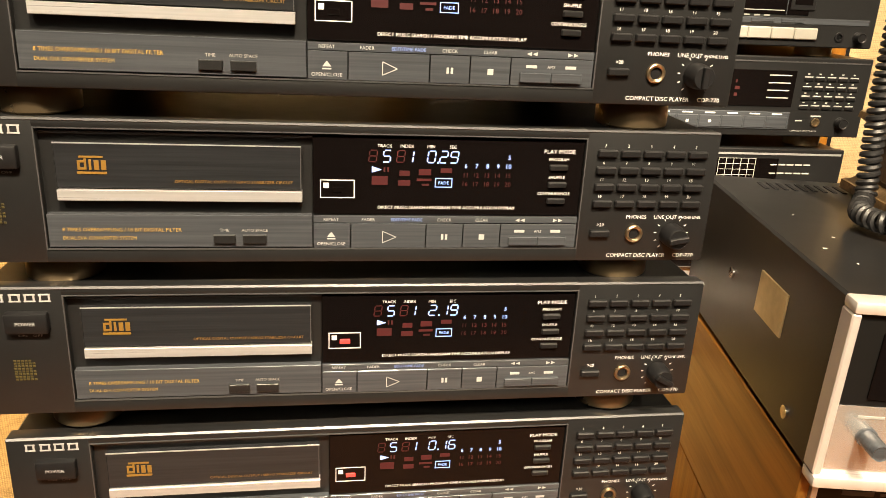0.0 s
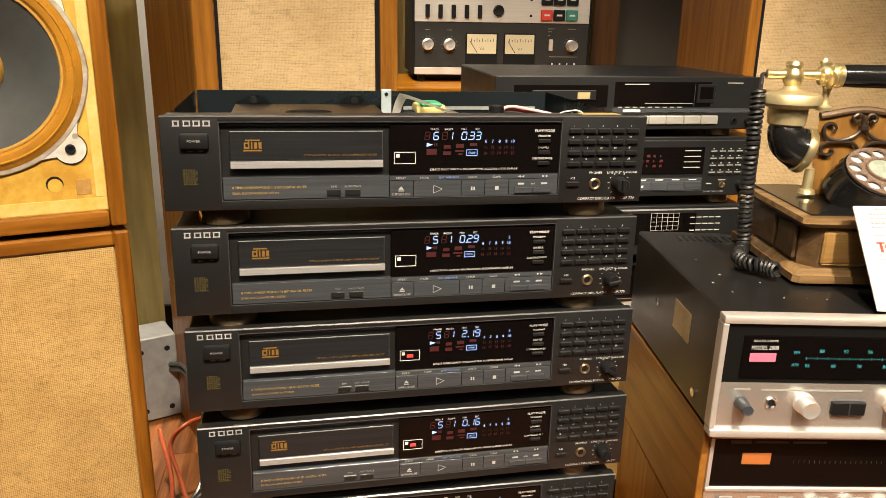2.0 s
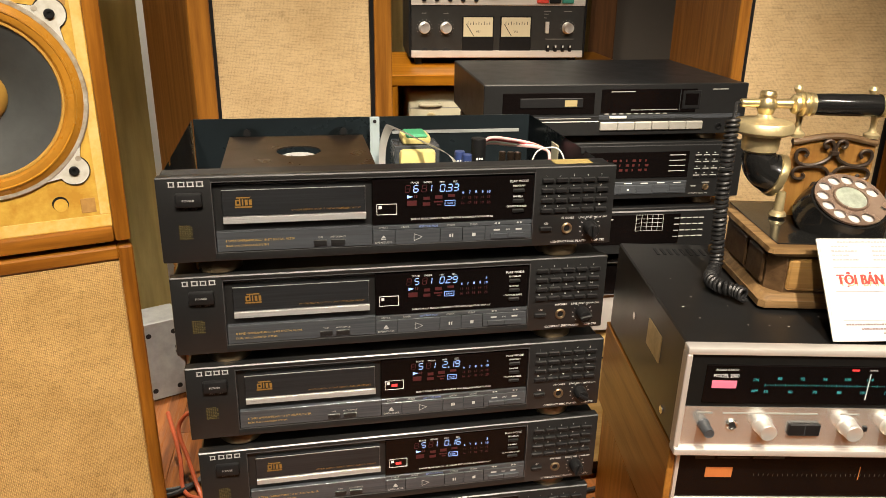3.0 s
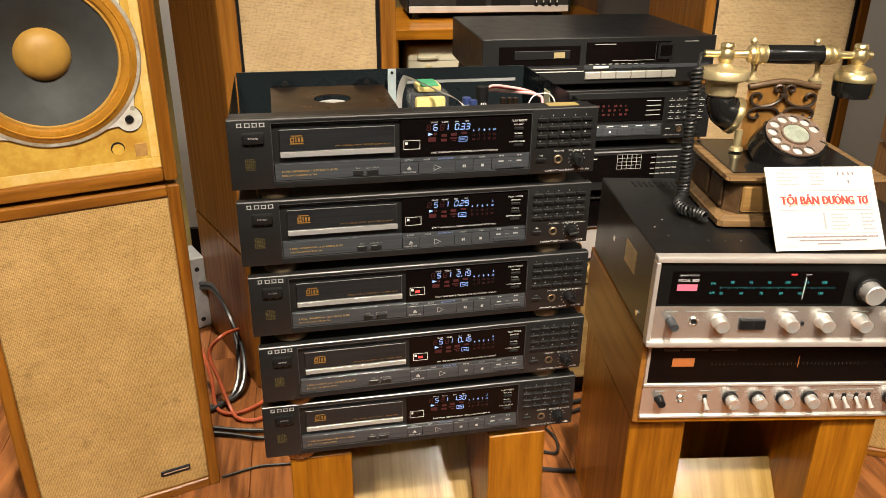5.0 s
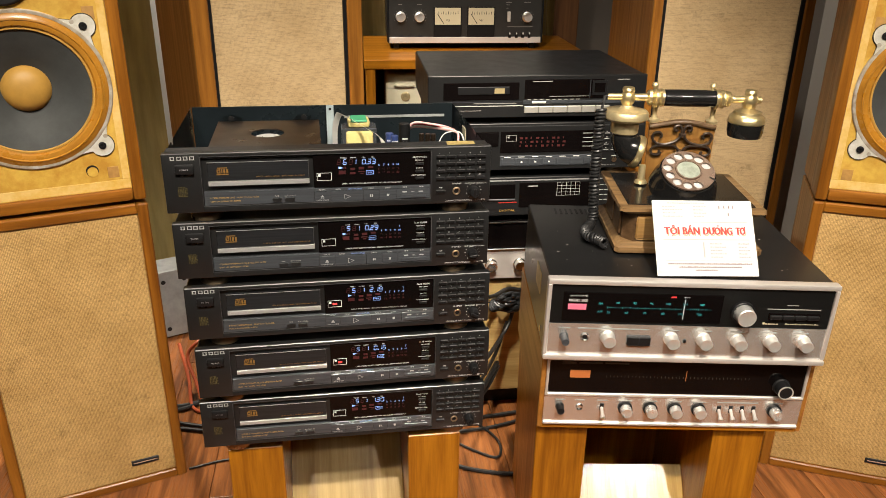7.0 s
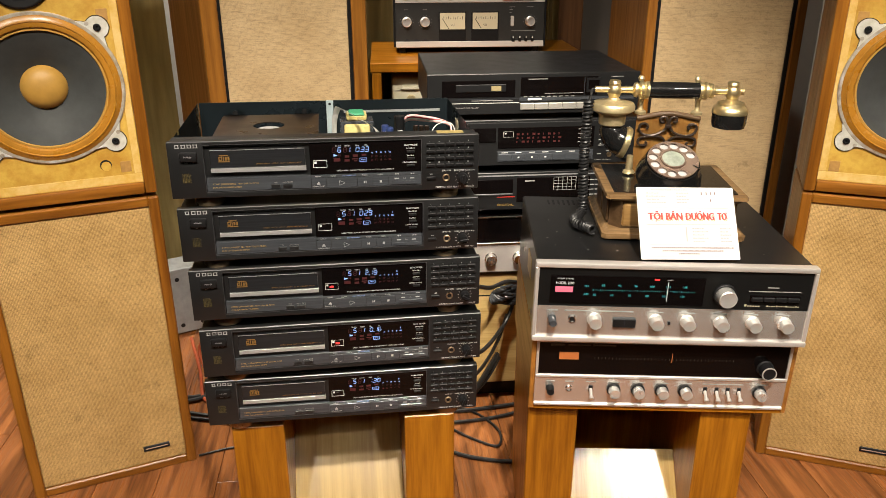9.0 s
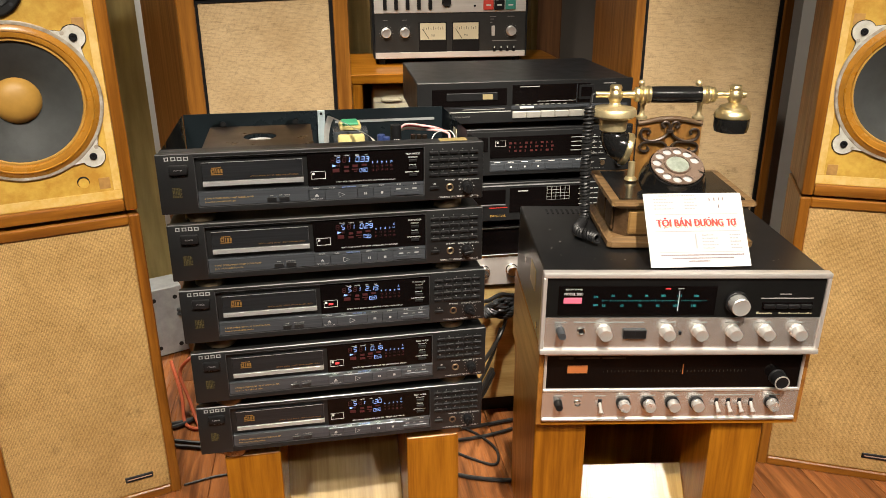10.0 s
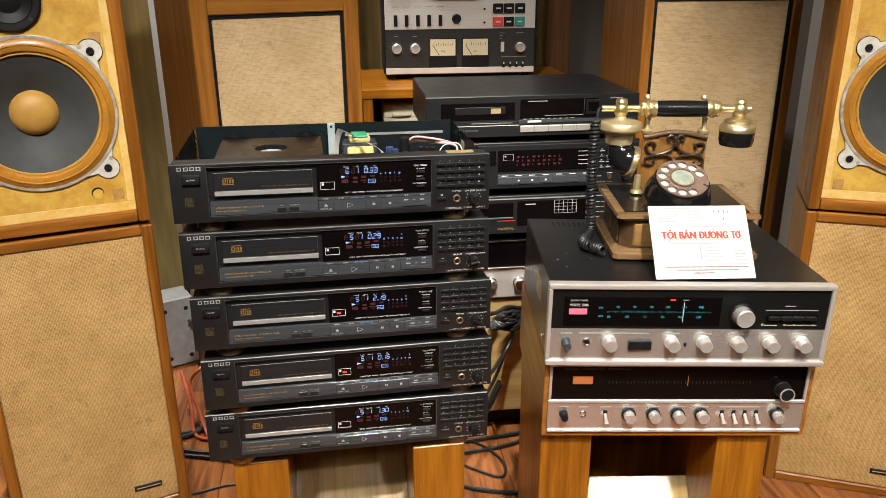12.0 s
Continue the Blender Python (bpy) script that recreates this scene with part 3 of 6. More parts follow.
def disc_player(m, digits, lit_ten, led, knob_turn, open_top, label):
    t = thing("disc_player", m, label, "disc player", "stacked disc players")
    # chassis
    b = B()
    if open_top:
        x1, y0, z0, z1 = W / 2 - 0.002, 0.008, FOOT, TOPZ - 0.004
        part("chassis_floor", box(b, -x1, x1, y0, DEEP, z0, z0 + 0.0015), TEAL_BLACK, t)
        for sx in (-1, 1):
            a0, a1 = sorted((sx * x1, sx * (x1 - 0.0015)))
            wall = [(y0, z0 + 0.0015), (DEEP, z0 + 0.0015), (DEEP, z1), (0.09, z1), (0.088, z1 - 0.006), (0.080, z1 - 0.006), (0.078, z1), (0.050, z1), (0.040, z1 - 0.008), (y0, z1 - 0.008)]
            w2 = B()
            w2.faces.new([w2.verts.new((a0, p[0], p[1])) for p in wall])
            bmesh.ops.solidify(w2, geom=w2.faces[:], thickness=0.0015)
            part("chassis_side", w2, TEAL_BLACK, t, "blue-black steel side wall")
        part("chassis_back", box(B(), -x1 + 0.0015, x1 - 0.0015, DEEP - 0.0015, DEEP, z0 + 0.0015, z1), TEAL_BLACK, t, "blue-black steel back wall")
        part("seam", box(B(), 0.03, x1 - 0.015, DEEP - 0.0028, DEEP - 0.0015, z1 - 0.022, z1 - 0.018), GREY_STEEL, t)
        part("front_ledge", box(B(), -x1, x1, 0.006, 0.034, TOPZ - 0.0035, TOPZ - 0.001, 0.0008), BLACK, t)
    else:
        box(b, -W / 2 + 0.002, W / 2 - 0.002, 0.008, DEEP, FOOT, TOPZ - 0.0015, 0.0018)
        part("body", b, BLACK, t)
    # front panel with a recessed bay
    b = B()
    bay = (X(-166.5), X(131.5), Z(71.5), Z(5.2))
    box(b, -W / 2, bay[0], 0, 0.012, FOOT, TOPZ, 0.0016, 2)
    box(b, bay[1], W / 2, 0, 0.012, FOOT, TOPZ, 0.0016, 2)
    box(b, bay[0] - 0.002, bay[1] + 0.002, 0.0, 0.012, bay[3], TOPZ, 0.0016, 2)
    box(b, bay[0] - 0.002, bay[1] + 0.002, 0.0, 0.012, FOOT, bay[2], 0.0016, 2)
    box(b, bay[0] - 0.002, bay[1] + 0.002, 0.005, 0.0118, bay[2] - 0.002, bay[3] + 0.002)
    part("front_panel", b, PANEL, t)
    # Lighter rod carries the highlight along the panel's top edge in its colour.
    part("top_edge", lathe(B(), [(0, -W / 2 + 0.001), (0.0011, -W / 2 + 0.001), (0.0011, W / 2 - 0.001), (0, W / 2 - 0.001)], (0, 0.0008, TOPZ - 0.0008), "x", 4), EDGE_METAL, t, "top edge with its highlight in the colour")
    # drawer
    dr = part("drawer_front", box(B(), X(-158.5), X(-30.5), 0.0005, 0.005, Z(37.2), Z(12.5), 0.0004), BLACK_BRUSHED, t, "black brushed disc drawer front")
    part("drawer_lip", box(B(), X(-158.5), X(-30), -0.0008, 0.005, Z(44), Z(38), 0.0002), LIP_METAL, dr, "bright silver drawer lip")
    part("drawer_rim", box(B(), X(-158.5), X(-30.5), 0.0002, 0.0007, Z(13.1), Z(12.5)), LIP_METAL, dr)
    part("drawer_rim", box(B(), X(-31.0), X(-30.5), 0.0002, 0.0007, Z(37.2), Z(13.1)), EDGE_METAL, dr)
    for x0, x1, d0, d1 in ((-167.2, 132.2, 5.2, 4.7), (-167.2, -166.5, 71.5, 5.2), (131.5, 132.2, 71.5, 5.2), (-167.2, 132.2, 72.1, 71.5)):
        part("bay_rim", box(B(), X(x0), X(x1), -0.0004, 0.001, Z(d0), Z(d1)), EDGE_METAL, t)
    b = B()
    for k, (x0, x1, d0, d1) in enumerate(((-146, -134, 19.6, 20.6), (-147.5, -132.5, 28.2, 29.4), (-147, -142.5, 22, 23.2), (-147, -145.8, 23.2, 26), (-147, -142.5, 26, 27.2), (-143.6, -142.5, 21, 27.2), (-141.2, -140, 21.6, 27.2), (-138.6, -136.2, 22, 27.2), (-135, -132.6, 22, 27.2))):
        bar(b, X(x0), X(x1), Z(d1), Z(d0), 0.0005)
    part("disc_mark", b, DULL_GOLD, dr)
    part("drawer_print", write(B(), "OPTICAL DIGITAL OUTPUT / SERVO STABILIZER CIRCUIT", X(-66.5), Z(33), 0.0016, 0.0002, 0.063), DULL_GOLD, dr)
    part("recess_edge", box(B(), X(-166), X(-24.5), 0.002, 0.006, Z(8.2), Z(6.6), 0.0004), DARK_GREY, t)
    ls = part("lower_strip", box(B(), X(-165.5), X(-24.6), 0.0, 0.006, Z(70.6), Z(52), 0.0002), DARK_GREY, t, "dark grey metal strip under the drawer")
    for x0, x1 in ((-79, -67), (-63, -50)):
        part("small_button", box(B(), X(x0), X(x1), -0.0016, 0.002, Z(68.2), Z(63.2), 0.0003), PANEL, ls)
    b = B()
    write(b, "8 TIMES OVERSAMPLING / 18 BIT DIGITAL FILTER", X(-158), Z(60.4), 0.0021, -0.0003, 0.062, "LEFT")
    write(b, "DUAL D/A CONVERTER SYSTEM", X(-158), Z(65.2), 0.0019, -0.0003, 0.038, "LEFT")
    part("strip_print", b, GOLD_PRINT, ls)
    b = B()
    write(b, "TIME", X(-73), Z(60.6), 0.0017, -0.0003)
    write(b, "AUTO SPACE", X(-56.5), Z(60.6), 0.0017, -0.0003)
    part("button_print", b, DIM_PRINT, ls)
    # display
    dw = part("display_window", box(B(), X(-24.2), X(131), 0.0015, 0.006, Z(51.5), Z(7.0), 0.0004), BLACK_GLOSS, t, "smoked black display window")
    y = 0.0012
    lit, dim = B(), B()
    z0 = Z(17.3)
    digit(dim, "8", X(9.0), z0, 0.0042, 0.0066, 0.0006, y)
    digit(lit, digits[0], X(16.8), z0, 0.0042, 0.0066, 0.00072, y)
    digit(dim, "8", X(24.6), z0, 0.0042, 0.0066, 0.0006, y)
    digit(lit, digits[1], X(29.5), z0, 0.0042, 0.0066, 0.00072, y)
    digit(lit, digits[2], X(42), z0, 0.0042, 0.0066, 0.00072, y)
    bar(lit, X(45.4), X(46.4), z0 - 0.0037, z0 - 0.0028, y + 0.0002)
    digit(lit, digits[3], X(49), z0, 0.0042, 0.0066, 0.00072, y)
    digit(lit, digits[4], X(55), z0, 0.0042, 0.0066, 0.00072, y)
    for k in range(5):
        write(lit, str(6 + k), X(62 + 6.25 * k), Z(22.2), 0.0026, y)
        for r in range(2):
            write(dim, str(11 + 5 * r + k), X(62 + 6.25 * k), Z(27.6 + 5.2 * r), 0.0026, y)
    if lit_ten:
        write(lit, "5", X(87), Z(17), 0.0026, y)
    lit.faces.new([lit.verts.new(p) for p in ((X(8.5), y, Z(23.2)), (X(14), y, Z(25)), (X(8.5), y, Z(26.8)))])
    for x0, x1, d0, d1 in ((44.5, 54.5, 29.6, 30.0), (44.5, 54.5, 34.6, 35.0), (44.5, 44.9, 29.6, 35), (54.1, 54.5, 29.6, 35)):
        bar(lit, X(x0), X(x1), Z(d1), Z(d0), y + 0.0002, 0.0002)
    write(lit, "FADE", X(49.5), Z(32.3), 0.0018, y)
    for x0, x1, d0, d1 in ((15, 16, 23.6, 26.4), (17, 18, 23.6, 26.4), (8.5, 17.5, 28.8, 33.8), (23.4, 30.4, 31, 34.2), (24, 30, 25.5, 28.6), (35, 42, 24.5, 28), (34, 42.5, 30, 31.4), (37, 41, 33, 34.2), (47.5, 54, 23.8, 26.4)):
        bar(dim, X(x0), X(x1), Z(d1), Z(d0), y + 0.0002, 0.0002)
    part("lit_figure", lit, VFD_BLUE, dw, "pale blue lit display figures", False)
    part("unlit_figure", dim, VFD_DIM, dw, "dull red unlit display figures", False)
    b = B()
    for s, x in (("TRACK", 15.5), ("INDEX", 28), ("MIN", 41.5), ("SEC", 54)):
        write(b, s, X(x), Z(11.4), 0.0018, y)
    write(b, "DIRECT MUSIC SEARCH / PROGRAM TIME ACCUMULATION DISPLAY", X(52.3), Z(47), 0.0018, y, 0.080)
    fr = B()
    for x0, x1, d0, d1 in ((-20.2, -1, 31.2, 31.7), (-20.2, -1, 41.3, 41.8), (-20.2, -19.7, 31.2, 41.8), (-1.5, -1, 31.2, 41.8), (-18.4, -15.4, 33, 36)):
        bar(fr, X(x0), X(x1), Z(d1), Z(d0), 0.0014, 0.0002)
    part("sensor_frame", fr, WHITE_PRINT, dw, "white printed frame", False)
    write(b, "PLAY MODE", X(116.5), Z(13), 0.0024, y, 0.0185)
    write(b, "PROGRAM", X(116.5), Z(17.6), 0.0018, y)
    write(b, "SHUFFLE", X(116.0), Z(28.2), 0.0018, y)
    write(b, "CONTINUE/SINGLE", X(115), Z(38), 0.0018, y, 0.0195)
    part("window_print", b, WHITE_PRINT, dw, "", False)
    for d in (22.3, 32.6, 42.4):
        part("mode_button", box(B(), X(111), X(122), -0.0005, 0.002, Z(d + 1.7), Z(d - 1.7), 0.0006), BLACK_PLASTIC, dw)
    part("remote_sensor", box(B(), X(-13.5), X(-7.5), 0.0009, 0.0014, Z(38.5), Z(35.4), 0.0002), LED_RED if led else BLACK_GLOSS, dw, "red standby light" if led else "dark standby light")
    # transport keys
    edges = (-24.2, -3, 40.4, 62.2, 84.5, 131)
    for a, c in zip(edges, edges[1:]):
        k = part("transport_key", box(B(), X(a + 0.3), X(c - 0.3), -0.0002, 0.006, Z(71.2), Z(56.6), 0.0002), DARK_GREY, t)
    part("key_strip", box(B(), X(-24), X(131), 0.0006, 0.006, Z(56.2), Z(52.2), 0.00015), DARK_GREY, t)
    part("search_rocker", box(B(), X(89.5), X(106.8), -0.0022, 0.001, Z(69.2), Z(64), 0.0003), DARK_GREY, t)
    part("search_rocker", box(B(), X(107.2), X(124.5), -0.0022, 0.001, Z(69.2), Z(64), 0.0003), DARK_GREY, t)
    b = B()
    yk = -0.0005
    for s, x in (("REPEAT", -14), ("FADER", 7), ("CHECK", 51), ("CLEAR", 73)):
        write(b, s, X(x), Z(54.2), 0.0018, 0.0003)
    for x in (96, 119):
        sgn = -1 if x < 100 else 1
        for dx in (-1.6, 1.6):
            b.faces.new([b.verts.new(p) for p in ((X(x + dx - 1.3 * sgn), 0.0003, Z(53.1)), (X(x + dx + 1.3 * sgn), 0.0003, Z(54.2)), (X(x + dx - 1.3 * sgn), 0.0003, Z(55.3)))])
    write(b, "AMS", X(107), Z(60.8), 0.0016, yk)
    for x in (96, 118):
        bar(b, X(x - 3), X(x + 3), Z(61.6), Z(60), yk + 0.0002, 0.0002)
    for p in (((15.2, 61.0), (15.2, 68), (23, 64.5)),):
        q = [Vector((X(u), yk, Z(v))) for u, v in p]
        for i in range(3):
            d = (q[(i + 1) % 3] - q[i]).normalized()
            n = Vector((-d.z, 0, d.x)) * 0.00022
            b.faces.new([b.verts.new(v) for v in (q[i] + n, q[(i + 1) % 3] + n, q[(i + 1) % 3] - n, q[i] - n)])
    for x0, x1, d0, d1 in ((49.4, 50.7, 62.8, 66), (51.7, 53, 62.8, 66), (71.8, 75, 62.8, 66), (-16.4, -11.6, 65.2, 65.9)):
        bar(b, X(x0), X(x1), Z(d1), Z(d0), yk + 0.0002, 0.0002)
    b.faces.new([b.verts.new(p) for p in ((X(-16.4), yk, Z(64.4)), (X(-14), yk, Z(61.4)), (X(-11.6), yk, Z(64.4)))])
    write(b, "OPEN/CLOSE", X(-14), Z(68.5), 0.0019, yk, 0.016)
    part("key_print", b, LEGEND_PRINT, t, "", False)
    part("blue_legend", write(B(), "EDIT/TIME FADE", X(29), Z(54.2), 0.0018, 0.0003), BLUE_PRINT, t, "blue printed legend", False)
    # left end
    part("power_button", box(B(), X(-198), X(-175), -0.0045, 0.002, Z(26.5), Z(14), 0.0014, 2), BLACK_PLASTIC, t)
    b = B()
    write(b, "POWER", X(-186.5), Z(20), 0.0021, -0.0047, 0.0105)
    write(b, "ON   OFF", X(-186), Z(29), 0.0014, -0.0002, 0.013)
    for x, w in zip((-203, -194.8, -187, -179.2), (5.6, 6.2, 6.0, 6.2)):
        bar(b, X(x), X(x + w), Z(8.4), Z(7.6), -0.0001)
        bar(b, X(x + 0.3), X(x + 1.3), Z(7.6), Z(4.4), -0.0001)
        bar(b, X(x + w - 1.3), X(x + w - 0.3), Z(7.6), Z(4.4), -0.0001)
        bar(b, X(x), X(x + w), Z(4.4), Z(3.6), -0.0001)
    part("left_print", b, LEGEND_PRINT, t, "white lettering and maker's mark", False)
    b = B()
    for r in range(8):
        for c in range(6 if r % 3 else 5):
            bar(b, X(-197 + 2 * c), X(-195.7 + 2 * c), Z(45.2 + 1.7 * r), Z(44.2 + 1.7 * r), -0.0001)
    part("bit_mark", b, DIM_GOLD, t)
    # right end
    b, p = B(), B()
    for r in range(4):
        for c in range(5):
            x, d = 144.6 + 13.9 * c, 13 + 10.1 * r
            part("number_key", box(B(), X(x - 6), X(x + 6), -0.0028, 0.001, Z(d + 2.1), Z(d - 2.1), 0.0007), BLACK_PLASTIC, t)
            write(p, str(1 + 5 * r + c), X(x - 1.5), Z(d - 4.4), 0.0018, -0.0002)
    part("number_key", box(B(), X(139), X(151.4), -0.0028, 0.001, Z(64), Z(59.8), 0.0007), BLACK_PLASTIC, t)
    write(p, ">20", X(145.5), Z(56.6), 0.002, -0.0002)
    write(p, "PHONES", X(167.5), Z(51.6), 0.0021, -0.0002, 0.0125)
    write(p, "LINE OUT", X(186), Z(51.6), 0.0022, -0.0002, 0.0145)
    write(p, "/PHONE LEVEL", X(201.5), Z(51.8), 0.0016, -0.0002, 0.0145)
    write(p, "COMPACT DISC PLAYER", X(151.5), Z(76), 0.0023, -0.0002, 0.0375, "LEFT")
    write(p, "CDP-770", X(194), Z(76), 0.0023, -0.0002, 0.0135, "LEFT")
    for k in range(11):
        a = radians(-50 + 28 * k)
        c, s = math.cos(a), math.sin(a)
        q = [(9.4, -0.25), (11, -0.25), (11, 0.25), (9.4, 0.25)]
        p.faces.new([p.verts.new((X(191 + u * c - v * s), -0.0002, Z(62.5) + (u * s + v * c) / 1000)) for u, v in q])
    part("right_print", p, WHITE_PRINT, t, "", False)
    jk = part("phones_jack", lathe(B(), [(0.0054, 0), (0.0054, 0.0016), (0.0046, 0.0022), (0.0034, 0.0016), (0.0032, -0.004), (0, -0.004)], (X(167), 0, Z(62)), "y", 24), GOLD_FOOT, t, "bright headphone socket")
    part("socket_hole", cyl(B(), (X(167), 0.0, Z(62)), 0.0032, 0.0004, "y", 20), BLACK_PLASTIC, jk)
    kn = part("level_knob", lathe(B(), [(0.0072, 0), (0.0072, 0.003), (0.0064, 0.011), (0.0058, 0.0118), (0, 0.0118)], (X(191), 0, Z(62.5)), "y", 28), BLACK_PLASTIC, t)
    a = radians(knob_turn)
    grip = B()
    box(grip, -0.0018, 0.0018, -0.0145, -0.011, -0.0062, 0.0062, 0.0006)
    bmesh.ops.transform(grip, matrix=Matrix.Translation((X(191), 0, Z(62.5))) @ Matrix.Rotation(a, 4, "Y"), verts=grip.verts)
    part("knob_grip", grip, BLACK_PLASTIC, kn)
    part("knob_pointer", box(B(), X(197.2), X(198.6), -0.0006, 0, Z(67.4), Z(66)), LED_RED, t, "red level mark")
    for sx in (-1, 1):
        for fy in (0.030, 0.240):
            part("foot", lathe(B(), [(0, 0), (0.020, 0), (0.0215, 0.0015), (0.0215, 0.012), (0.020, FOOT), (0, FOOT)], (sx * 0.168, fy, 0), "z", 28), GOLD_FOOT, t, "bronze ringed round foot")
    return t


SPACING, BASE = 0.0965, 0.3077
for k, (px, py, up, yaw, dig, ten, led, turn) in enumerate((
        (0.0035, 0.4315, 0.0047, 1.5, "51130", True, False, 20), (0.0080, 0.4260, 0.0022, 2.6, "51016", True, True, 200), (0.0044, 0.4235, 0.0030, 2.2, "51219", True, True, 120), (0.0004, 0.4245, 0.0006, 2.2, "51029", True, False, 80), (-0.0011, 0.4200, 0.0, 1.9, "61033", False, False, 0))):
    disc_player(pose(px, py, BASE + SPACING * k + up, 0, 0.5, yaw), dig, ten, led, turn, k == 4,
                "black disc player without lid atop the stack" if k == 4 else "black disc player with lit blue display in a stack")

# ---- inside of the open player ----
TP = pose(-0.0011, 0.4200, BASE + SPACING * 4, 0, 0.5, 1.9)


def inner(name, label, category):
    return thing(name, TP, label, category)


g = inner("disc_mechanism", "dark brown disc mechanism plate in the open player", "mechanism")
b = B()
ring = [(-0.088 + 0.024 * math.cos(a * math.pi / 16), 0.150 + 0.024 * math.sin(a * math.pi / 16)) for a in range(32)]
outer = [(-0.165, 0.060), (-0.012, 0.060), (-0.012, 0.225), (-0.165, 0.225)]
BROWN_STEEL = mat("brown_anodised_plate", (0.040, 0.027, 0.019), 0.3, 0.6, 0.3, 20)


part("plate", holed_plate(B(), outer, [ring], lambda u, v, d: (u, v, TOPZ - 0.014 - d), 0.0015), BROWN_STEEL, g)
part("skirt", box(B(), -0.165, -0.012, 0.0605, 0.062, TOPZ - 0.045, TOPZ - 0.0155), BROWN_STEEL, g)
part("clamp_disc", lathe(B(), [(0, 0.002), (0.008, 0.002), (0.009, 0), (0.019, 0), (0.019, -0.003), (0, -0.003)], (-0.088, 0.150, TOPZ - 0.020), "z", 32), PAPER, g, "white clamping disc")
for sx in (-0.145, -0.035):
    b = B()
    rim = [(sx - 0.022, TOPZ - 0.0155), (sx + 0.022, TOPZ - 0.0155), (sx + 0.010, TOPZ - 0.0065), (sx + 0.006, TOPZ - 0.0045), (sx - 0.006, TOPZ - 0.0045), (sx - 0.010, TOPZ - 0.0065)]
    b.faces.new([b.verts.new((x, 0.226, z)) for x, z in rim])
    bmesh.ops.solidify(b, geom=b.faces[:], thickness=0.0015)
    part("lug", b, TEAL_BLACK, g)
    part("screw", cyl(B(), (sx, 0.222, TOPZ - 0.009), 0.0042, 0.002, "y", 12), BLACK_PLASTIC, g)
part("carriage", box(B(), -0.155, -0.022, 0.064, 0.222, FOOT + 0.0016, TOPZ - 0.046, 0.002), BLACK_PLASTIC, g)

g = inner("divider_bracket", "pale blue-grey upright bracket in the open player", "bracket")
ICE = mat("pale_blue_steel", (0.52, 0.62, 0.66), 0.35, 0.3, 0.15, 20)
part("upright", box(B(), 0.0005, 0.0125, 0.262, 0.2645, FOOT + 0.0016, TOPZ - 0.0005, 0.0006), ICE, g)
part("base_tab", box(B(), 0.0005, 0.0125, 0.225, 0.262, FOOT + 0.0016, FOOT + 0.0032), ICE, g)
part("screw", cyl(B(), (0.0065, 0.262, TOPZ - 0.006), 0.0022, 0.0012, "y", 10), BLACK_PLASTIC, g)

g = inner("transformer", "yellow taped mains transformer in the open player", "transformer")
YELLOW = mat("yellow_tape", (0.72, 0.60, 0.24), 0.5, 0, 0.25, 30)
GREEN = mat("green_tape", (0.05, 0.32, 0.16), 0.5)
part("core", box(B(), 0.022, 0.076, 0.195, 0.235, FOOT + 0.0016, TOPZ - 0.022, 0.001), DARK_GREY, g)
part("winding", box(B(), 0.028, 0.070, 0.186, 0.244, FOOT + 0.008, TOPZ - 0.026, 0.004, 2), YELLOW, g)
part("winding_top", box(B(), 0.032, 0.066, 0.198, 0.232, TOPZ - 0.022, TOPZ - 0.011, 0.004, 2), YELLOW, g)
part("green_wrap", box(B(), 0.036, 0.062, 0.197, 0.233, TOPZ - 0.014, TOPZ - 0.0095, 0.002), GREEN, g)

g = inner("circuit_board", "green circuit board with capacitors in the open player", "circuit board")
PCB = mat("green_circuit_board", (0.05, 0.13, 0.07), 0.5, 0, 0.4, 50)
part("board", box(B(), 0.005, 0.200, 0.050, 0.180, FOOT + 0.010, FOOT + 0.0116), PCB, g)
BLUE_SLEEVE = mat("blue_capacitor_sleeve", (0.03, 0.05, 0.16), 0.35)
for cxm, cym, rr, hh, mm in ((116, 168, 8.5, 60, BLACK_PLASTIC), (92, 158, 6, 48, BLUE_SLEEVE), (99, 150, 5.5, 46, BLUE_SLEEVE), (140, 150, 4, 48, BROWN_STEEL), (149, 148, 4, 48, BROWN_STEEL), (158, 150, 4, 47, BROWN_STEEL), (85, 100, 3, 22, BLACK_PLASTIC), (160, 105, 4, 24, BLUE_SLEEVE)):
    c = part("capacitor", cyl(B(), (cxm / 1000, cym / 1000, FOOT + 0.0116), rr / 1000, hh / 1000, "z", 20, 0.0008), mm, g)
    if rr > 5:
        b = B()
        for r in range(4):
            for q in range(3):
                bar(b, cxm / 1000 - 0.004 + 0.003 * q, cxm / 1000 - 0.0022 + 0.003 * q, FOOT + 0.030 + 0.006 * r, FOOT + 0.0325 + 0.006 * r, cym / 1000 - rr / 1000 + 0.0003, 0.0005)
        part("print", b, WHITE_PRINT, c)
for k in range(14):
    xx, yy = 0.012 + 0.013 * k, 0.075 + 0.03 * math.sin(k * 2.1)
    part("small_component", box(B(), xx, xx + 0.007, yy, yy + 0.005, FOOT + 0.0116, FOOT + 0.020 + 0.006 * (k % 3), 0.0006), (GREEN, BROWN_STEEL, BLACK_PLASTIC)[k % 3], g)
RED_WIRE = mat("red_wire", (0.55, 0.05, 0.06), 0.45)
WHITE_WIRE = mat("white_wire", (0.75, 0.73, 0.70), 0.45)
PINK_WIRE = mat("pink_white_wire", (0.75, 0.42, 0.42), 0.45)
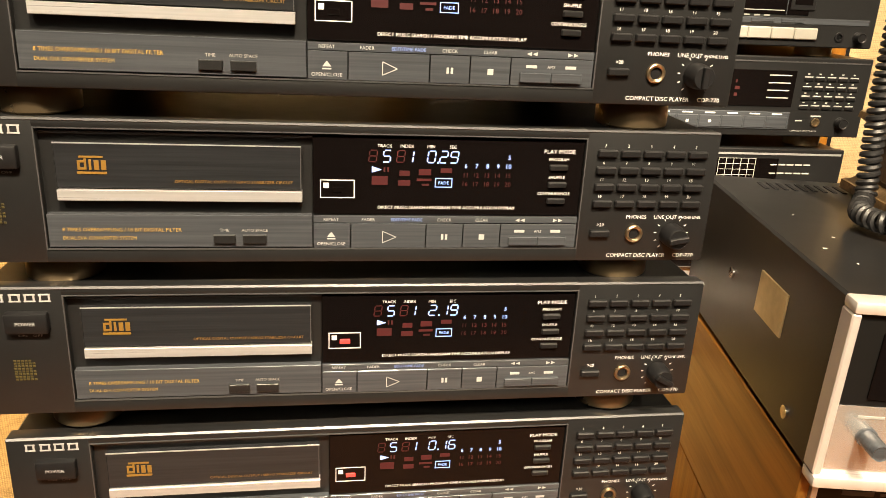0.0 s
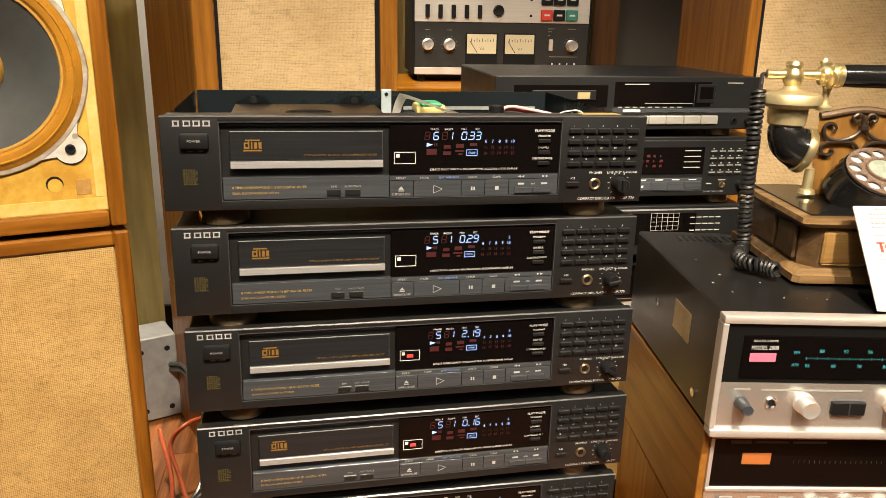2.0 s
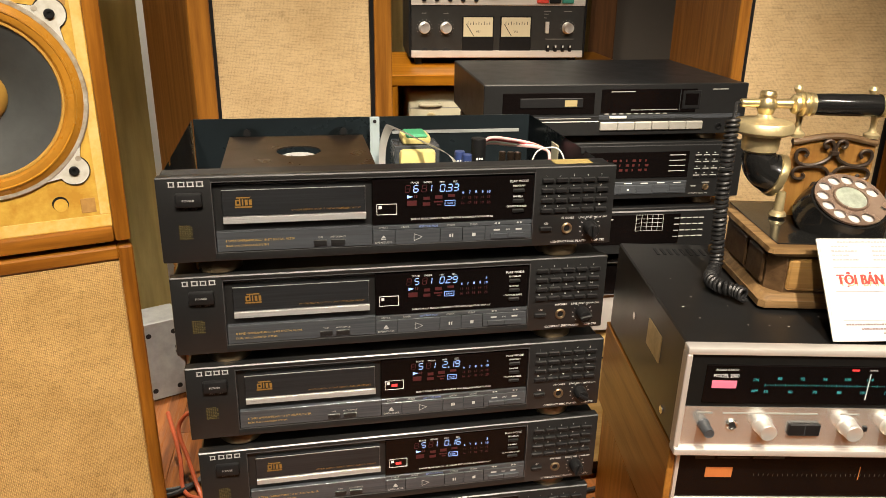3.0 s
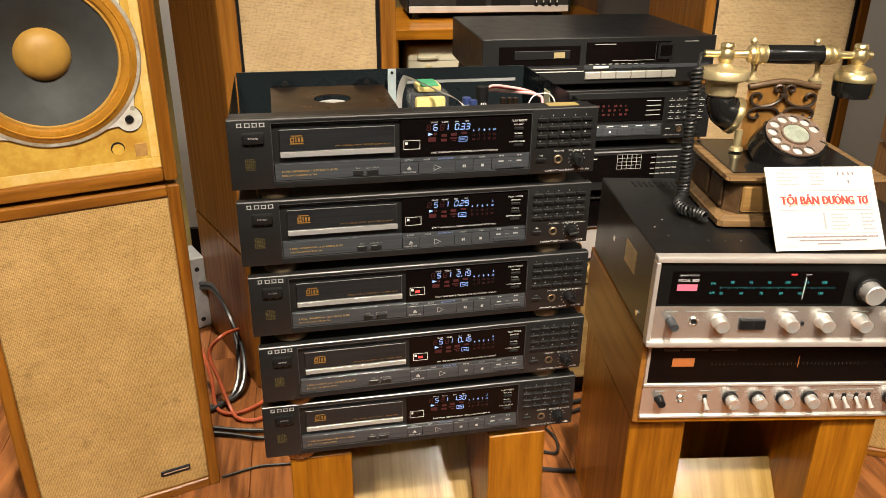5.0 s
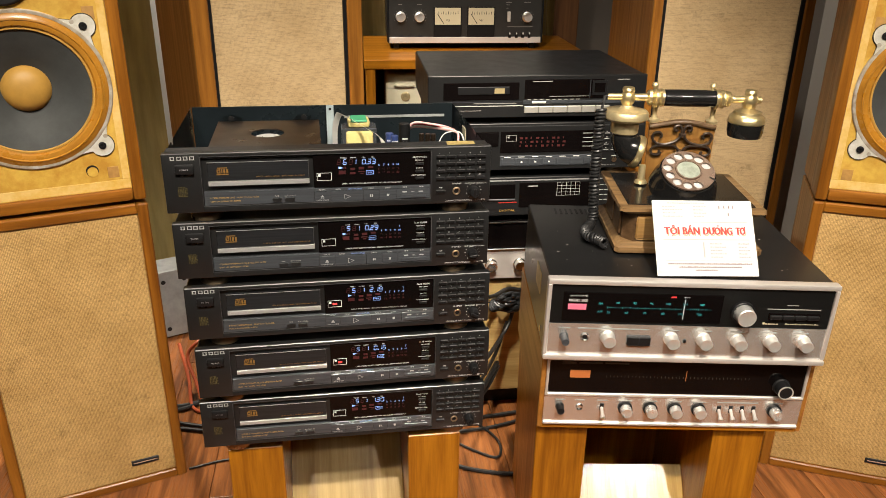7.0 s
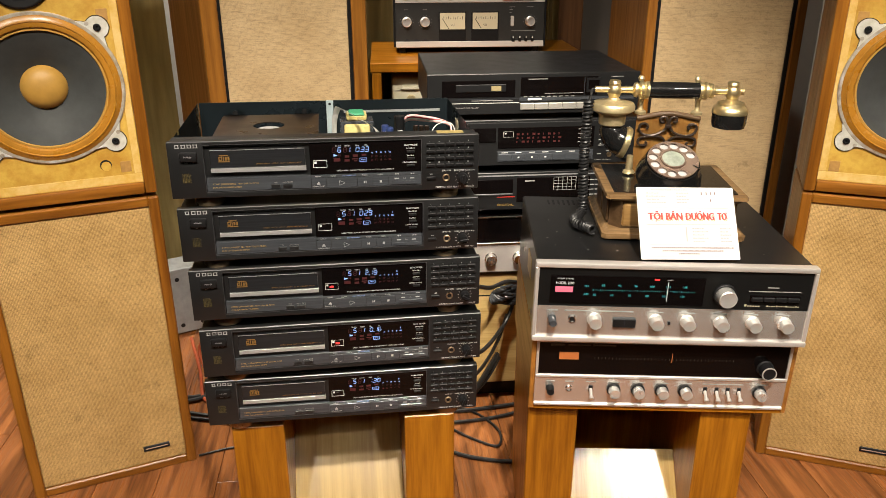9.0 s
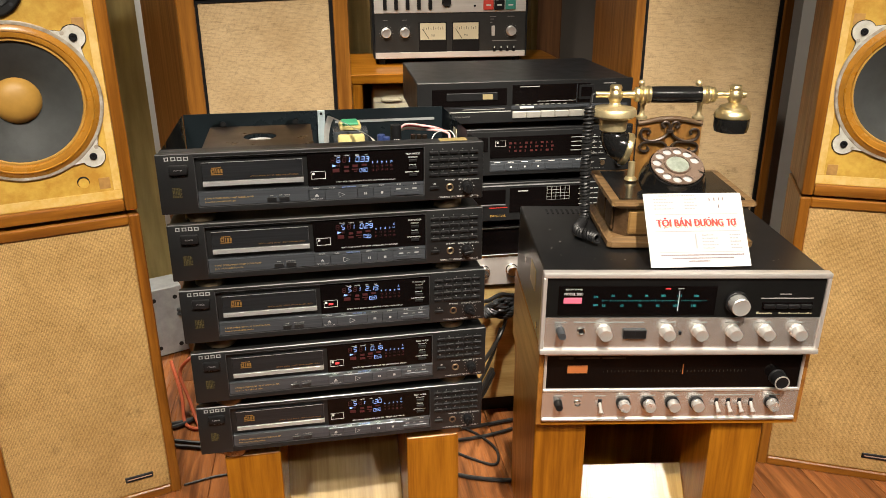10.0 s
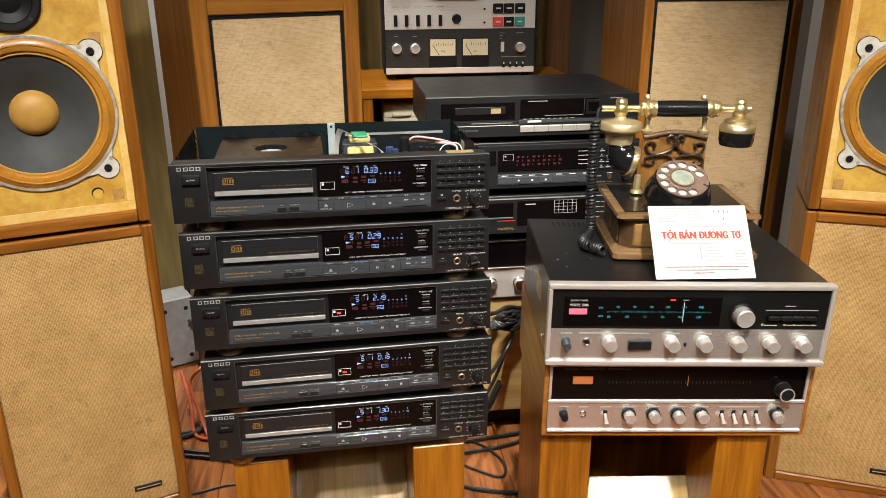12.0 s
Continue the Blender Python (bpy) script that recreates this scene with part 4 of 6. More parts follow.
for k, mm in enumerate((PINK_WIRE, RED_WIRE, WHITE_WIRE, PINK_WIRE)):
    w = inner("wire", "thin wire looped over the circuit board", "wire")
    o = 0.004 * k
    part("strand", tube(B(), smooth_path([(0.120, 0.185 + o, FOOT + 0.03), (0.128, 0.182 + o, TOPZ - 0.014 - 0.003 * k), (0.160, 0.186 + o, TOPZ - 0.015 - 0.003 * k), (0.192, 0.178 - o, TOPZ - 0.022), (0.198, 0.155, TOPZ - 0.030), (0.186, 0.135, FOOT + 0.02)]), 0.0018), mm, w)
w = inner("wire", "thin white wire looped over the circuit board", "wire")
part("strand", tube(B(), smooth_path([(0.150, 0.08, FOOT + 0.014), (0.160, 0.10, TOPZ - 0.018), (0.178, 0.11, TOPZ - 0.008), (0.194, 0.10, TOPZ - 0.014), (0.197, 0.075, FOOT + 0.014)]), 0.0008), WHITE_WIRE, w)
w = inner("ribbon_cable", "flat white ribbon cable bent over the transformer", "cable")
b = B()
path = smooth_path([(0.012, 0.235, FOOT + 0.02), (0.013, 0.232, TOPZ - 0.030), (0.018, 0.222, TOPZ - 0.008), (0.024, 0.212, TOPZ - 0.004), (0.052, 0.170, TOPZ - 0.012), (0.078, 0.115, TOPZ - 0.022), (0.082, 0.06, FOOT + 0.013)])
rows = [(b.verts.new(p + Vector((-0.004, 0.0, 0.003))), b.verts.new(p + Vector((0.004, 0.0, -0.003)))) for p in path]
for p, q in zip(rows, rows[1:]):
    b.faces.new((p[0], q[0], q[1], p[1]))
bmesh.ops.solidify(b, geom=b.faces[:], thickness=0.0008)
part("ribbon", b, WHITE_WIRE, w)
g = inner("label_sticker", "cream paper sticker inside the chassis wall", "sticker")
part("paper", box(B(), W / 2 - 0.0042, W / 2 - 0.0036, 0.16, 0.185, TOPZ - 0.040, TOPZ - 0.018), CREAM, g)
g = inner("tape_piece", "scrap of amber tape on the player's front edge", "tape")
AMBER_TAPE = mat("amber_tape", (0.40, 0.30, 0.11), 0.35, 0, 0.2, 40)
part("strip", box(B(), 0.156, 0.194, 0.011, 0.029, TOPZ - 0.001, TOPZ - 0.0002), AMBER_TAPE, g)

# ---- receivers ----


def knob(name, parent, x, z, r, deep, y=0.0, dark_collar=False, material=None):
    k = part(name, lathe(B(), [(0, 0), (r * 1.12, 0), (r * 1.12, 0.002), (r, 0.003), (r * 0.96, deep - 0.001), (r * 0.88, deep), (r * 0.7, deep - 0.0006), (0, deep - 0.0002)], (x, y, z), "y", 32), material or KNOB_METAL, parent)
    if dark_collar:
        part("collar", lathe(B(), [(r * 1.22, 0), (r * 1.22, 0.005), (r * 1.14, 0.006), (r * 1.05, 0.006)], (x, y, z), "y", 32), BLACK_PLASTIC, k, "black knurled collar")
    return k


def jack(parent, x, z, r=0.0062):
    j = part("socket_ring", lathe(B(), [(r, 0), (r, 0.002), (r * 0.85, 0.003), (r * 0.6, 0.002), (r * 0.58, -0.001), (0, -0.001)], (x, 0, z), "y", 24), CHROME, parent)
    part("socket_hole", cyl(B(), (x, -0.0004, z), r * 0.58, 0.0004, "y", 16), BLACK_PLASTIC, j)


def dial_print(bm, x0, x1, z, y, n=30):
    for i in range(n):
        x = x0 + (x1 - x0) * i / (n - 1)
        h = 0.0026 if i % 4 == 0 else 0.0009
        bar(bm, x - 0.0003, x + 0.0003, z - h / 2, z + h / 2, y, 0.0002)


RW, RH, RD = 0.419, 0.131, 0.315
rec = thing("tuner_receiver", pose(0.5030, 0.371, 0.4655, 0, 1.0, -7.7), "chrome trimmed stereo receiver with black dial glass, its lamp lit", "receiver", "stacked receivers")


def f(u, w=RW):
    return -w / 2 + u * w


def v(u, h=RH):
    return h * (1 - u)


part("case", box(B(), -RW / 2 + 0.003, RW / 2 - 0.003, 0.010, RD, 0.002, RH - 0.002, 0.002), CASE_BLACK, rec, "black painted steel case")
b = B()
for k in range(16):
    part("vent_slot", box(B(), -0.165 + 0.009 * k, -0.161 + 0.009 * k, RD - 0.045, RD - 0.022, RH - 0.0021, RH - 0.0012), BLACK_PLASTIC, rec)
DUST = mat("pale_dust", (0.42, 0.40, 0.36), 0.9)
dice = random.Random(4)
for k in range(26):
    ux, uy, ur = dice.uniform(-0.19, 0.19), dice.uniform(0.03, 0.28), dice.uniform(0.0003, 0.0008)
    part("dust_speck", box(B(), ux - ur, ux + ur * dice.uniform(0.8, 3.0), uy - ur, uy + ur, RH - 0.0021, RH - 0.0017), DUST, rec)
part("name_plate", box(B(), -RW / 2 + 0.0016, -RW / 2 + 0.003, 0.088, 0.140, 0.062, 0.096), BRASS_DULL, rec, "brass coloured plate on the side")
part("side_bolt", cyl(B(), (0, 0, 0), 0.005, 0.002, "x", 12), CHROME, rec).matrix_local = Matrix.Translation((-RW / 2 + 0.001, 0.20, 0.07))
part("side_bolt", cyl(B(), (0, 0, 0), 0.005, 0.002, "x", 12), CHROME, rec).matrix_local = Matrix.Translation((-RW / 2 + 0.001, 0.055, 0.02))
part("trim_rail", box(B(), -RW / 2, RW / 2, -0.004, 0.012, RH - 0.0085, RH, 0.0022, 2), TRIM_METAL, rec, "chrome trim")
part("trim_rail", box(B(), -RW / 2, RW / 2, -0.006, 0.012, 0.0, 0.0085, 0.0022, 2), TRIM_METAL, rec, "chrome trim")
for s in (-1, 1):
    part("trim_end", box(B(), min(s * RW / 2, s * (RW / 2 - 0.006)), max(s * RW / 2, s * (RW / 2 - 0.006)), -0.003, 0.012, 0.0085, RH - 0.0085, 0.001), TRIM_METAL, rec, "chrome trim")
part("front_plate", box(B(), -RW / 2 + 0.006, RW / 2 - 0.006, 0.0, 0.012, 0.0085, v(0.55)), SILVER, rec, "brushed aluminium lower panel")
part("dial_glass", box(B(), -RW / 2 + 0.006, RW / 2 - 0.006, 0.0005, 0.012, v(0.545), RH - 0.0085), DIAL_PANEL, rec, "matt black upper panel")
dw = part("dial_window", box(B(), f(0.056), f(0.607), -0.0012, 0.002, v(0.51), v(0.16), 0.0006), BLACK_GLOSS, rec, "glossy black tuning dial")
yw = -0.0014
b = B()
write(b, "SOLID STATE", f(0.108), v(0.20), 0.0023, yw, 0.024)
write(b, "MODEL 2000", f(0.108), v(0.255), 0.0042, yw, 0.027)
bar(b, f(0.474), f(0.476), v(0.46), v(0.22), yw + 0.0002, 0.0002)
write(b, "POWER", f(0.48), v(0.19), 0.0018, yw)
part("dial_print", b, WHITE_PRINT, dw, "", False)
part("lit_badge", box(B(), f(0.074), f(0.137), yw - 0.0002, yw + 0.0005, v(0.37), v(0.30), 0.0002), PINK_LIT, dw, "pink lit stereo badge")
b = B()
write(b, "FM", f(0.185), v(0.29), 0.0035, yw)
write(b, "AM", f(0.185), v(0.39), 0.0035, yw)
dial_print(b, f(0.21), f(0.57), v(0.335), yw, 56)
for i, s in enumerate(("88", "92", "96", "100", "104", "108")):
    write(b, s, f(0.245 + 0.058 * i), v(0.275), 0.0036, yw)
for i, s in enumerate(("55", "60", "70", "80", "100", "130")):
    write(b, s, f(0.215 + 0.063 * i), v(0.395), 0.0036, yw)
part("lit_scale", b, DIAL_TEAL, dw, "teal lit dial scale", False)
b = B()
bar(b, f(0.425), f(0.443), v(0.198), v(0.182), yw + 0.0002, 0.0002)
part("lit_mark", b, LED_RED, dw)
knob("tuning_knob", rec, f(0.678), v(0.352), 0.0140, 0.022, dark_collar=True)
part("slot", box(B(), f(0.772), f(0.95), -0.002, 0.002, v(0.44), v(0.36), 0.0006), BLACK_GLOSS, rec)
b = B()
for x0, x1, z in ((0.83, 0.87, 0.26), (0.765, 0.95, 0.31)):
    bar(b, f(x0), f(x1), v(z + 0.006), v(z - 0.004), 0.0005)
part("panel_print", b, DIM_PRINT, rec)
b = B()
for k in range(6):
    tall = 0.026 if k == 0 else 0.012
    bar(b, f(0.757 + 0.0095 * k), f(0.7645 + 0.0095 * k), v(0.503), v(0.503 - tall), 0.0005)
for k in range(14):
    bar(b, f(0.836 + 0.0085 * k), f(0.842 + 0.0085 * k), v(0.500), v(0.492 - 0.008 * (k % 4 == 0)), 0.0005)
part("maker_mark", b, CREAM_PRINT, rec)
for k in range(4):
    part("slot_key", box(B(), f(0.776 + 0.043 * k), f(0.816 + 0.043 * k), -0.005, -0.001, v(0.425), v(0.375), 0.0008), BLACK_PLASTIC, rec)
zz = v(0.712)
knob("power_knob", rec, f(0.07), zz, 0.006, 0.020, material=DARK_GREY)
jack(rec, f(0.1435), zz)
part("rocker", box(B(), f(0.292), f(0.374), -0.005, 0.001, v(0.80), v(0.69), 0.001), BLACK_PLASTIC, rec)
part("rocker_split", box(B(), f(0.332), f(0.334), -0.0053, -0.004, v(0.80), v(0.69)), DARK_GREY, rec)
for u in (0.224, 0.446, 0.560, 0.681, 0.797, 0.911):
    knob("knob", rec, f(u), zz, 0.0097, 0.018)
part("tiny_switch", box(B(), f(0.491), f(0.50), -0.002, 0.001, v(0.76), v(0.72)), BLACK_PLASTIC, rec)
for x, w in ((0.07, 0.04), (0.1415, 0.05), (0.23, 0.14), (0.333, 0.06), (0.447, 0.05), (0.561, 0.05), (0.676, 0.05), (0.788, 0.05), (0.902, 0.05)):
    part("legend", bar(B(), f(x - w / 2), f(x + w / 2), v(0.613), v(0.60), 0.0), DIM_PRINT, rec)

FAINT_PRINT = mat("faint_brown_print", (0.05, 0.04, 0.03), 0.5)
# lower receiver in a teak sleeve
QW, QH, QD = 0.417, 0.134, 0.315
qr = thing("wood_cased_receiver", pose(0.5060, 0.3875, 0.3302, 0, 0.9, -7.4), "teak cased stereo receiver with aluminium panel, dark dial", "receiver", "stacked receivers")
part("sleeve_side", box(B(), -QW / 2, -QW / 2 + 0.008, 0, QD, 0, QH, 0.0012), TEAK_Y, qr)
part("sleeve_side", box(B(), QW / 2 - 0.008, QW / 2, 0, QD, 0, QH, 0.0012), TEAK_Y, qr)
part("sleeve_bottom", box(B(), -QW / 2 + 0.008, QW / 2 - 0.008, 0.0005, QD, 0, 0.008), TEAK_X, qr)
part("sleeve_top", box(B(), -QW / 2 + 0.008, QW / 2 - 0.008, 0.0005, QD, QH - 0.006, QH), TEAK_X, qr)
part("inner_body", box(B(), -QW / 2 + 0.008, QW / 2 - 0.008, 0.013, QD - 0.002, 0.008, QH - 0.006), BLACK, qr)


def q(u):
    return -QW / 2 + 0.008 + u * (QW - 0.016)


part("front_plate", box(B(), q(0), q(1), -0.001, 0.013, 0.014, v(0.55, QH)), SILVER, qr, "brushed aluminium lower panel")
part("trim_rail", box(B(), q(0), q(1), -0.004, 0.013, 0.008, 0.014, 0.0015), TRIM_METAL, qr, "chrome trim")
part("trim_rail", box(B(), q(0), q(1), -0.003, 0.013, QH - 0.0105, QH - 0.006, 0.001), TRIM_METAL, qr, "chrome trim")
part("trim_rail", box(B(), q(0), q(1), -0.003, 0.0125, v(0.55, QH), v(0.51, QH), 0.001), TRIM_METAL, qr, "chrome trim")
for s in (0, 1):
    part("trim_end", box(B(), q(0) if s == 0 else q(1) - 0.004, q(0) + 0.004 if s == 0 else q(1), -0.0025, 0.0125, v(0.51, QH), QH - 0.0105), TRIM_METAL, qr, "chrome trim")
dg = part("dial_glass", box(B(), q(0) + 0.004, q(1) - 0.004, 0.0, 0.0125, v(0.51, QH), QH - 0.0105), BLACK_GLOSS, qr, "dark unlit dial glass")
part("amber_badge", box(B(), q(0.09), q(0.167), -0.0006, 0.0004, v(0.31, QH), v(0.21, QH), 0.0002), AMBER_LIT, dg, "orange badge behind the glass")
b = B()
for x0, x1, z, t in ((0.055, 0.11, 0.115, 0.014), (0.12, 0.21, 0.115, 0.008), (0.22, 0.31, 0.115, 0.010)):
    bar(b, q(x0), q(x1), v(z + t, QH), v(z - t, QH), 0.0, 0.0002)
for i in range(40):
    bar(b, q(0.23 + 0.014 * i), q(0.2312 + 0.014 * i), v(0.30, QH), v(0.275, QH), 0.0, 0.0002)
part("glass_print", b, FAINT_PRINT, dg)
b = B()
bar(b, q(0.533), q(0.5355), v(0.33, QH), v(0.20, QH), 0.0, 0.0003)
part("pointer", b, AMBER_LIT, dg)
k = knob("tuning_knob", qr, q(0.905), v(0.375, QH), 0.012, 0.019, material=BLACK_PLASTIC)
part("knob_ring", lathe(B(), [(0.0114, 0.0175), (0.0114, 0.0198), (0.0098, 0.0198), (0.0098, 0.0175)], (q(0.905), 0, v(0.375, QH)), "y", 32), TRIM_METAL, k)
zz = v(0.700, QH)
knob("power_knob", qr, q(0.062), zz, 0.006, 0.016, material=BLACK_PLASTIC)
jack(qr, q(0.138), zz, 0.0058)
for u in (0.316, 0.413, 0.508, 0.601, 0.897):
    knob("knob", qr, q(u), zz, 0.0090, 0.018, dark_collar=True)
for u in (0.225, 0.682, 0.728, 0.772, 0.817):
    lv = part("lever_plate", box(B(), q(u) - 0.0032, q(u) + 0.0032, -0.0022, 0, zz - 0.006, zz + 0.007, 0.001), BLACK_PLASTIC, qr)
    b = lathe(B(), [(0, 0), (0.0028, 0), (0.0024, 0.012), (0.0036, 0.016), (0.0036, 0.019), (0, 0.020)], (q(u), 0, zz), "z", 12, Matrix.Rotation(radians(122), 4, "X"))
    part("lever", b, TRIM_METAL, lv, "chrome lever")
for x, w in ((0.062, 0.035), (0.138, 0.035), (0.225, 0.04), (0.316, 0.05), (0.413, 0.05), (0.508, 0.05), (0.601, 0.05), (0.75, 0.16), (0.897, 0.06)):
    part("legend", bar(B(), q(x - w / 2), q(x + w / 2), v(0.612, QH), v(0.60, QH), -0.001), DIM_PRINT, qr)

# ---- telephone ----
PHONE = pose(0.5325, 0.459, 0.5995, 0, 0.5, -9)
DARK_OAK = wood("dark_stained_oak", (0.115, 0.068, 0.034), (0.055, 0.028, 0.012), "x", 0.35, 0.2, 1.4)
MOULDING = wood("worn_oak_moulding", (0.27, 0.165, 0.075), (0.10, 0.055, 0.022), "x", 0.33, 0.1, 1.4)
GLOSS_BLACK = mat("glossy_black_bakelite", (0.010, 0.010, 0.010), 0.12, 0, 0.2, 20, rough_vary=0.05)
TILE = mat("brown_worn_dial_ring", (0.30, 0.215, 0.165), 0.28, 0.45, 0.4, 30, other=(0.15, 0.10, 0.075))
ph = thing("antique_telephone", PHONE, "antique wooden rotary telephone with brass handset", "telephone")
PW, PD = 0.225, 0.192


def octagon(w, d, c):
    return [(-w / 2 + c, 0), (w / 2 - c, 0), (w / 2, c), (w / 2, d - c), (w / 2 - c, d), (-w / 2 + c, d), (-w / 2, d - c), (-w / 2, c)]


def prism(bm, outline, z0, z1, grow=0.0):
    cx = sum(p[0] for p in outline) / len(outline)
    cy = sum(p[1] for p in outline) / len(outline)
    lo = [bm.verts.new((x, y, z0)) for x, y in outline]
    hi = [bm.verts.new((cx + (x - cx) * (1 + grow), cy + (y - cy) * (1 + grow), z1)) for x, y in outline]
    n = len(lo)
    bm.faces.new(lo[::-1])
    bm.faces.new(hi)
    for i in range(n):
        bm.faces.new((lo[i], lo[(i + 1) % n], hi[(i + 1) % n], hi[i]))
    return bm


def shifted(o, dx, dy):
    return [(x + dx, y + dy) for x, y in o]


b = B()
prism(b, octagon(PW, PD, 0.006), 0, 0.008)
prism(b, shifted(octagon(PW - 0.006, PD - 0.006, 0.006), 0, 0.003), 0.008, 0.014, -0.06)
part("base_moulding", b, MOULDING, ph, "worn lighter oak moulding")
part("box_body", prism(B(), shifted(octagon(PW - 0.026, PD - 0.026, 0.016), 0, 0.013), 0.0135, 0.060), DARK_OAK, ph)
for x0, x1 in ((-0.082, -0.030), (-0.024, 0.024), (0.030, 0.082)):
    part("raised_panel", box(B(), x0, x1, 0.0095, 0.0135, 0.018, 0.056, 0.003), DARK_OAK if x0 > -0.03 and x1 < 0.03 else wood("oak_panel", (0.36, 0.21, 0.075), (0.20, 0.105, 0.032), "x", 0.3), ph)
for y0, y1 in ((0.032, 0.078), (0.086, 0.138)):
    for s in (-1, 1):
        x0, x1 = sorted((s * (PW / 2 - 0.0135), s * (PW / 2 - 0.009)))
        part("raised_panel", box(B(), x0, x1, y0, y1, 0.018, 0.056, 0.002), DARK_OAK, ph)
b = B()
prism(b, shifted(octagon(PW - 0.020, PD - 0.020, 0.006), 0, 0.010), 0.060, 0.066, 0.07)
prism(b, shifted(octagon(PW - 0.004, PD - 0.004, 0.004), 0, 0.002), 0.066, 0.0715, -0.01)
part("top_moulding", b, MOULDING, ph, "worn lighter oak moulding")
part("top_plate", box(B(), -PW / 2 + 0.016, PW / 2 - 0.016, 0.018, PD - 0.016, 0.0716, 0.0732, 0.0005), GLOSS_BLACK, ph, "glossy black top plate")
dm = Matrix.Translation((0.000, 0.080, 0.0820)) @ Matrix.Rotation(radians(30), 4, "X") @ Matrix.Diagonal((0.95, 0.95, 1.0, 1.0))
part("dial_housing", lathe(B(), [(0, -0.02), (0.056, -0.006), (0.054, 0.004), (0.049, 0.016), (0.046, 0.024), (0.0455, 0.027), (0, 0.027)], (0, 0, 0), "z", 40, dm @ Matrix.Translation((0, 0, 0.006))), GLOSS_BLACK, ph)
part("dial_face", cyl(B(), (0, 0, 0), 0.041, 0.0006, "z", 40), PAPER, ph, "white numbered dial plate").matrix_local = dm @ Matrix.Translation((0, 0, 0.0332))
ringpts = [(0.043 * math.cos(i * math.pi / 24), 0.043 * math.sin(i * math.pi / 24)) for i in range(48)]
holes = []
for i in range(10):
    a = radians(20 + 30 * i)
    holes.append([(0.0328 * math.cos(a) + 0.0075 * math.cos(j * math.pi / 8), 0.0328 * math.sin(a) + 0.0075 * math.sin(j * math.pi / 8)) for j in range(16)])
fw = part("finger_wheel", holed_plate(B(), ringpts, holes, lambda u, w, d: (u, w, 0.0042 - d), 0.0022), TILE, ph, "brown finger wheel with ten holes")
fw.matrix_local = dm @ Matrix.Translation((0, 0, 0.0338))
hub = part("dial_centre", lathe(B(), [(0, 0.0066), (0.017, 0.0062), (0.019, 0.005), (0.019, 0.0042), (0, 0.0042)], (0, 0, 0), "z", 32), mat("pale_green_card", (0.34, 0.38, 0.32), 0.3, 0, 0.5, 70), ph, "pale card under clear dome")
hub.matrix_local = dm @ Matrix.Translation((0, 0, 0.0338))
part("centre_ring", lathe(B(), [(0.0185, 0.0042), (0.0215, 0.0042), (0.0210, 0.0072), (0.0188, 0.0072), (0.0185, 0.0042)], (0, 0, 0), "z", 32), TILE, ph).matrix_local = dm @ Matrix.Translation((0, 0, 0.0338))
part("finger_stop", box(B(), -0.0015, 0.0015, -0.006, 0.006, 0, 0.0012, 0.0004), CHROME, ph).matrix_local = dm @ Matrix.Translation((0.036, -0.018, 0.0385)) @ Matrix.Rotation(radians(50), 4, "Z")
IRON = mat("dark_cast_scroll", (0.050, 0.033, 0.024), 0.32, 0.4, 0.3, 40)
# cradle board with scrolls
CY = 0.124
b = B()
outline = [(-0.052, 0.0732), (0.052, 0.0732)] + [(0.052 - 0.104 * i / 16, 0.164 + 0.014 * math.sin(math.pi * i / 16) ** 1.6 + 0.003 * math.cos(2 * math.pi * i / 16)) for i in range(17)]
lo = [b.verts.new((x, CY, z)) for x, z in outline]
b.faces.new(lo)
bmesh.ops.solidify(b, geom=b.faces[:], thickness=0.009)
part("cradle_board", b, wood("amber_board", (0.46, 0.24, 0.065), (0.30, 0.14, 0.035), "z", 0.35), ph, "amber brown shaped board")
part("cradle_cap", tube(B(), [(x, CY - 0.001, z + 0.001) for x, z in outline[2:]], 0.0042, 8), DARK_OAK, ph)
STEP = 0.00033


def scroll_path(row):
    """Offsets in thirds of a millimetre from the board's top middle."""
    return smooth_path([(s * u * STEP, CY - 0.005, 0.1775 - w * STEP) for u, w in row], 4)


UPPER = ((106, 83), (98, 70), (112, 56), (135, 59), (142, 80), (128, 105), (90, 115), (50, 107), (18, 87), (4, 55), (10, 27), (28, 20), (42, 33), (33, 47), (24, 41))
LOWER = ((106, 147), (98, 158), (115, 168), (138, 160), (142, 139), (122, 124), (80, 119), (40, 121), (14, 137), (6, 165), (14, 200), (40, 214), (62, 200), (56, 184), (44, 188))
part("scroll_collar", box(B(), -0.005, 0.005, CY - 0.0085, CY - 0.001, 0.1775 - 76 * STEP, 0.1775 - 58 * STEP, 0.001), IRON, ph)
part("scroll_collar", box(B(), -0.005, 0.005, CY - 0.0085, CY - 0.001, 0.1775 - 160 * STEP, 0.1775 - 143 * STEP, 0.001), IRON, ph)
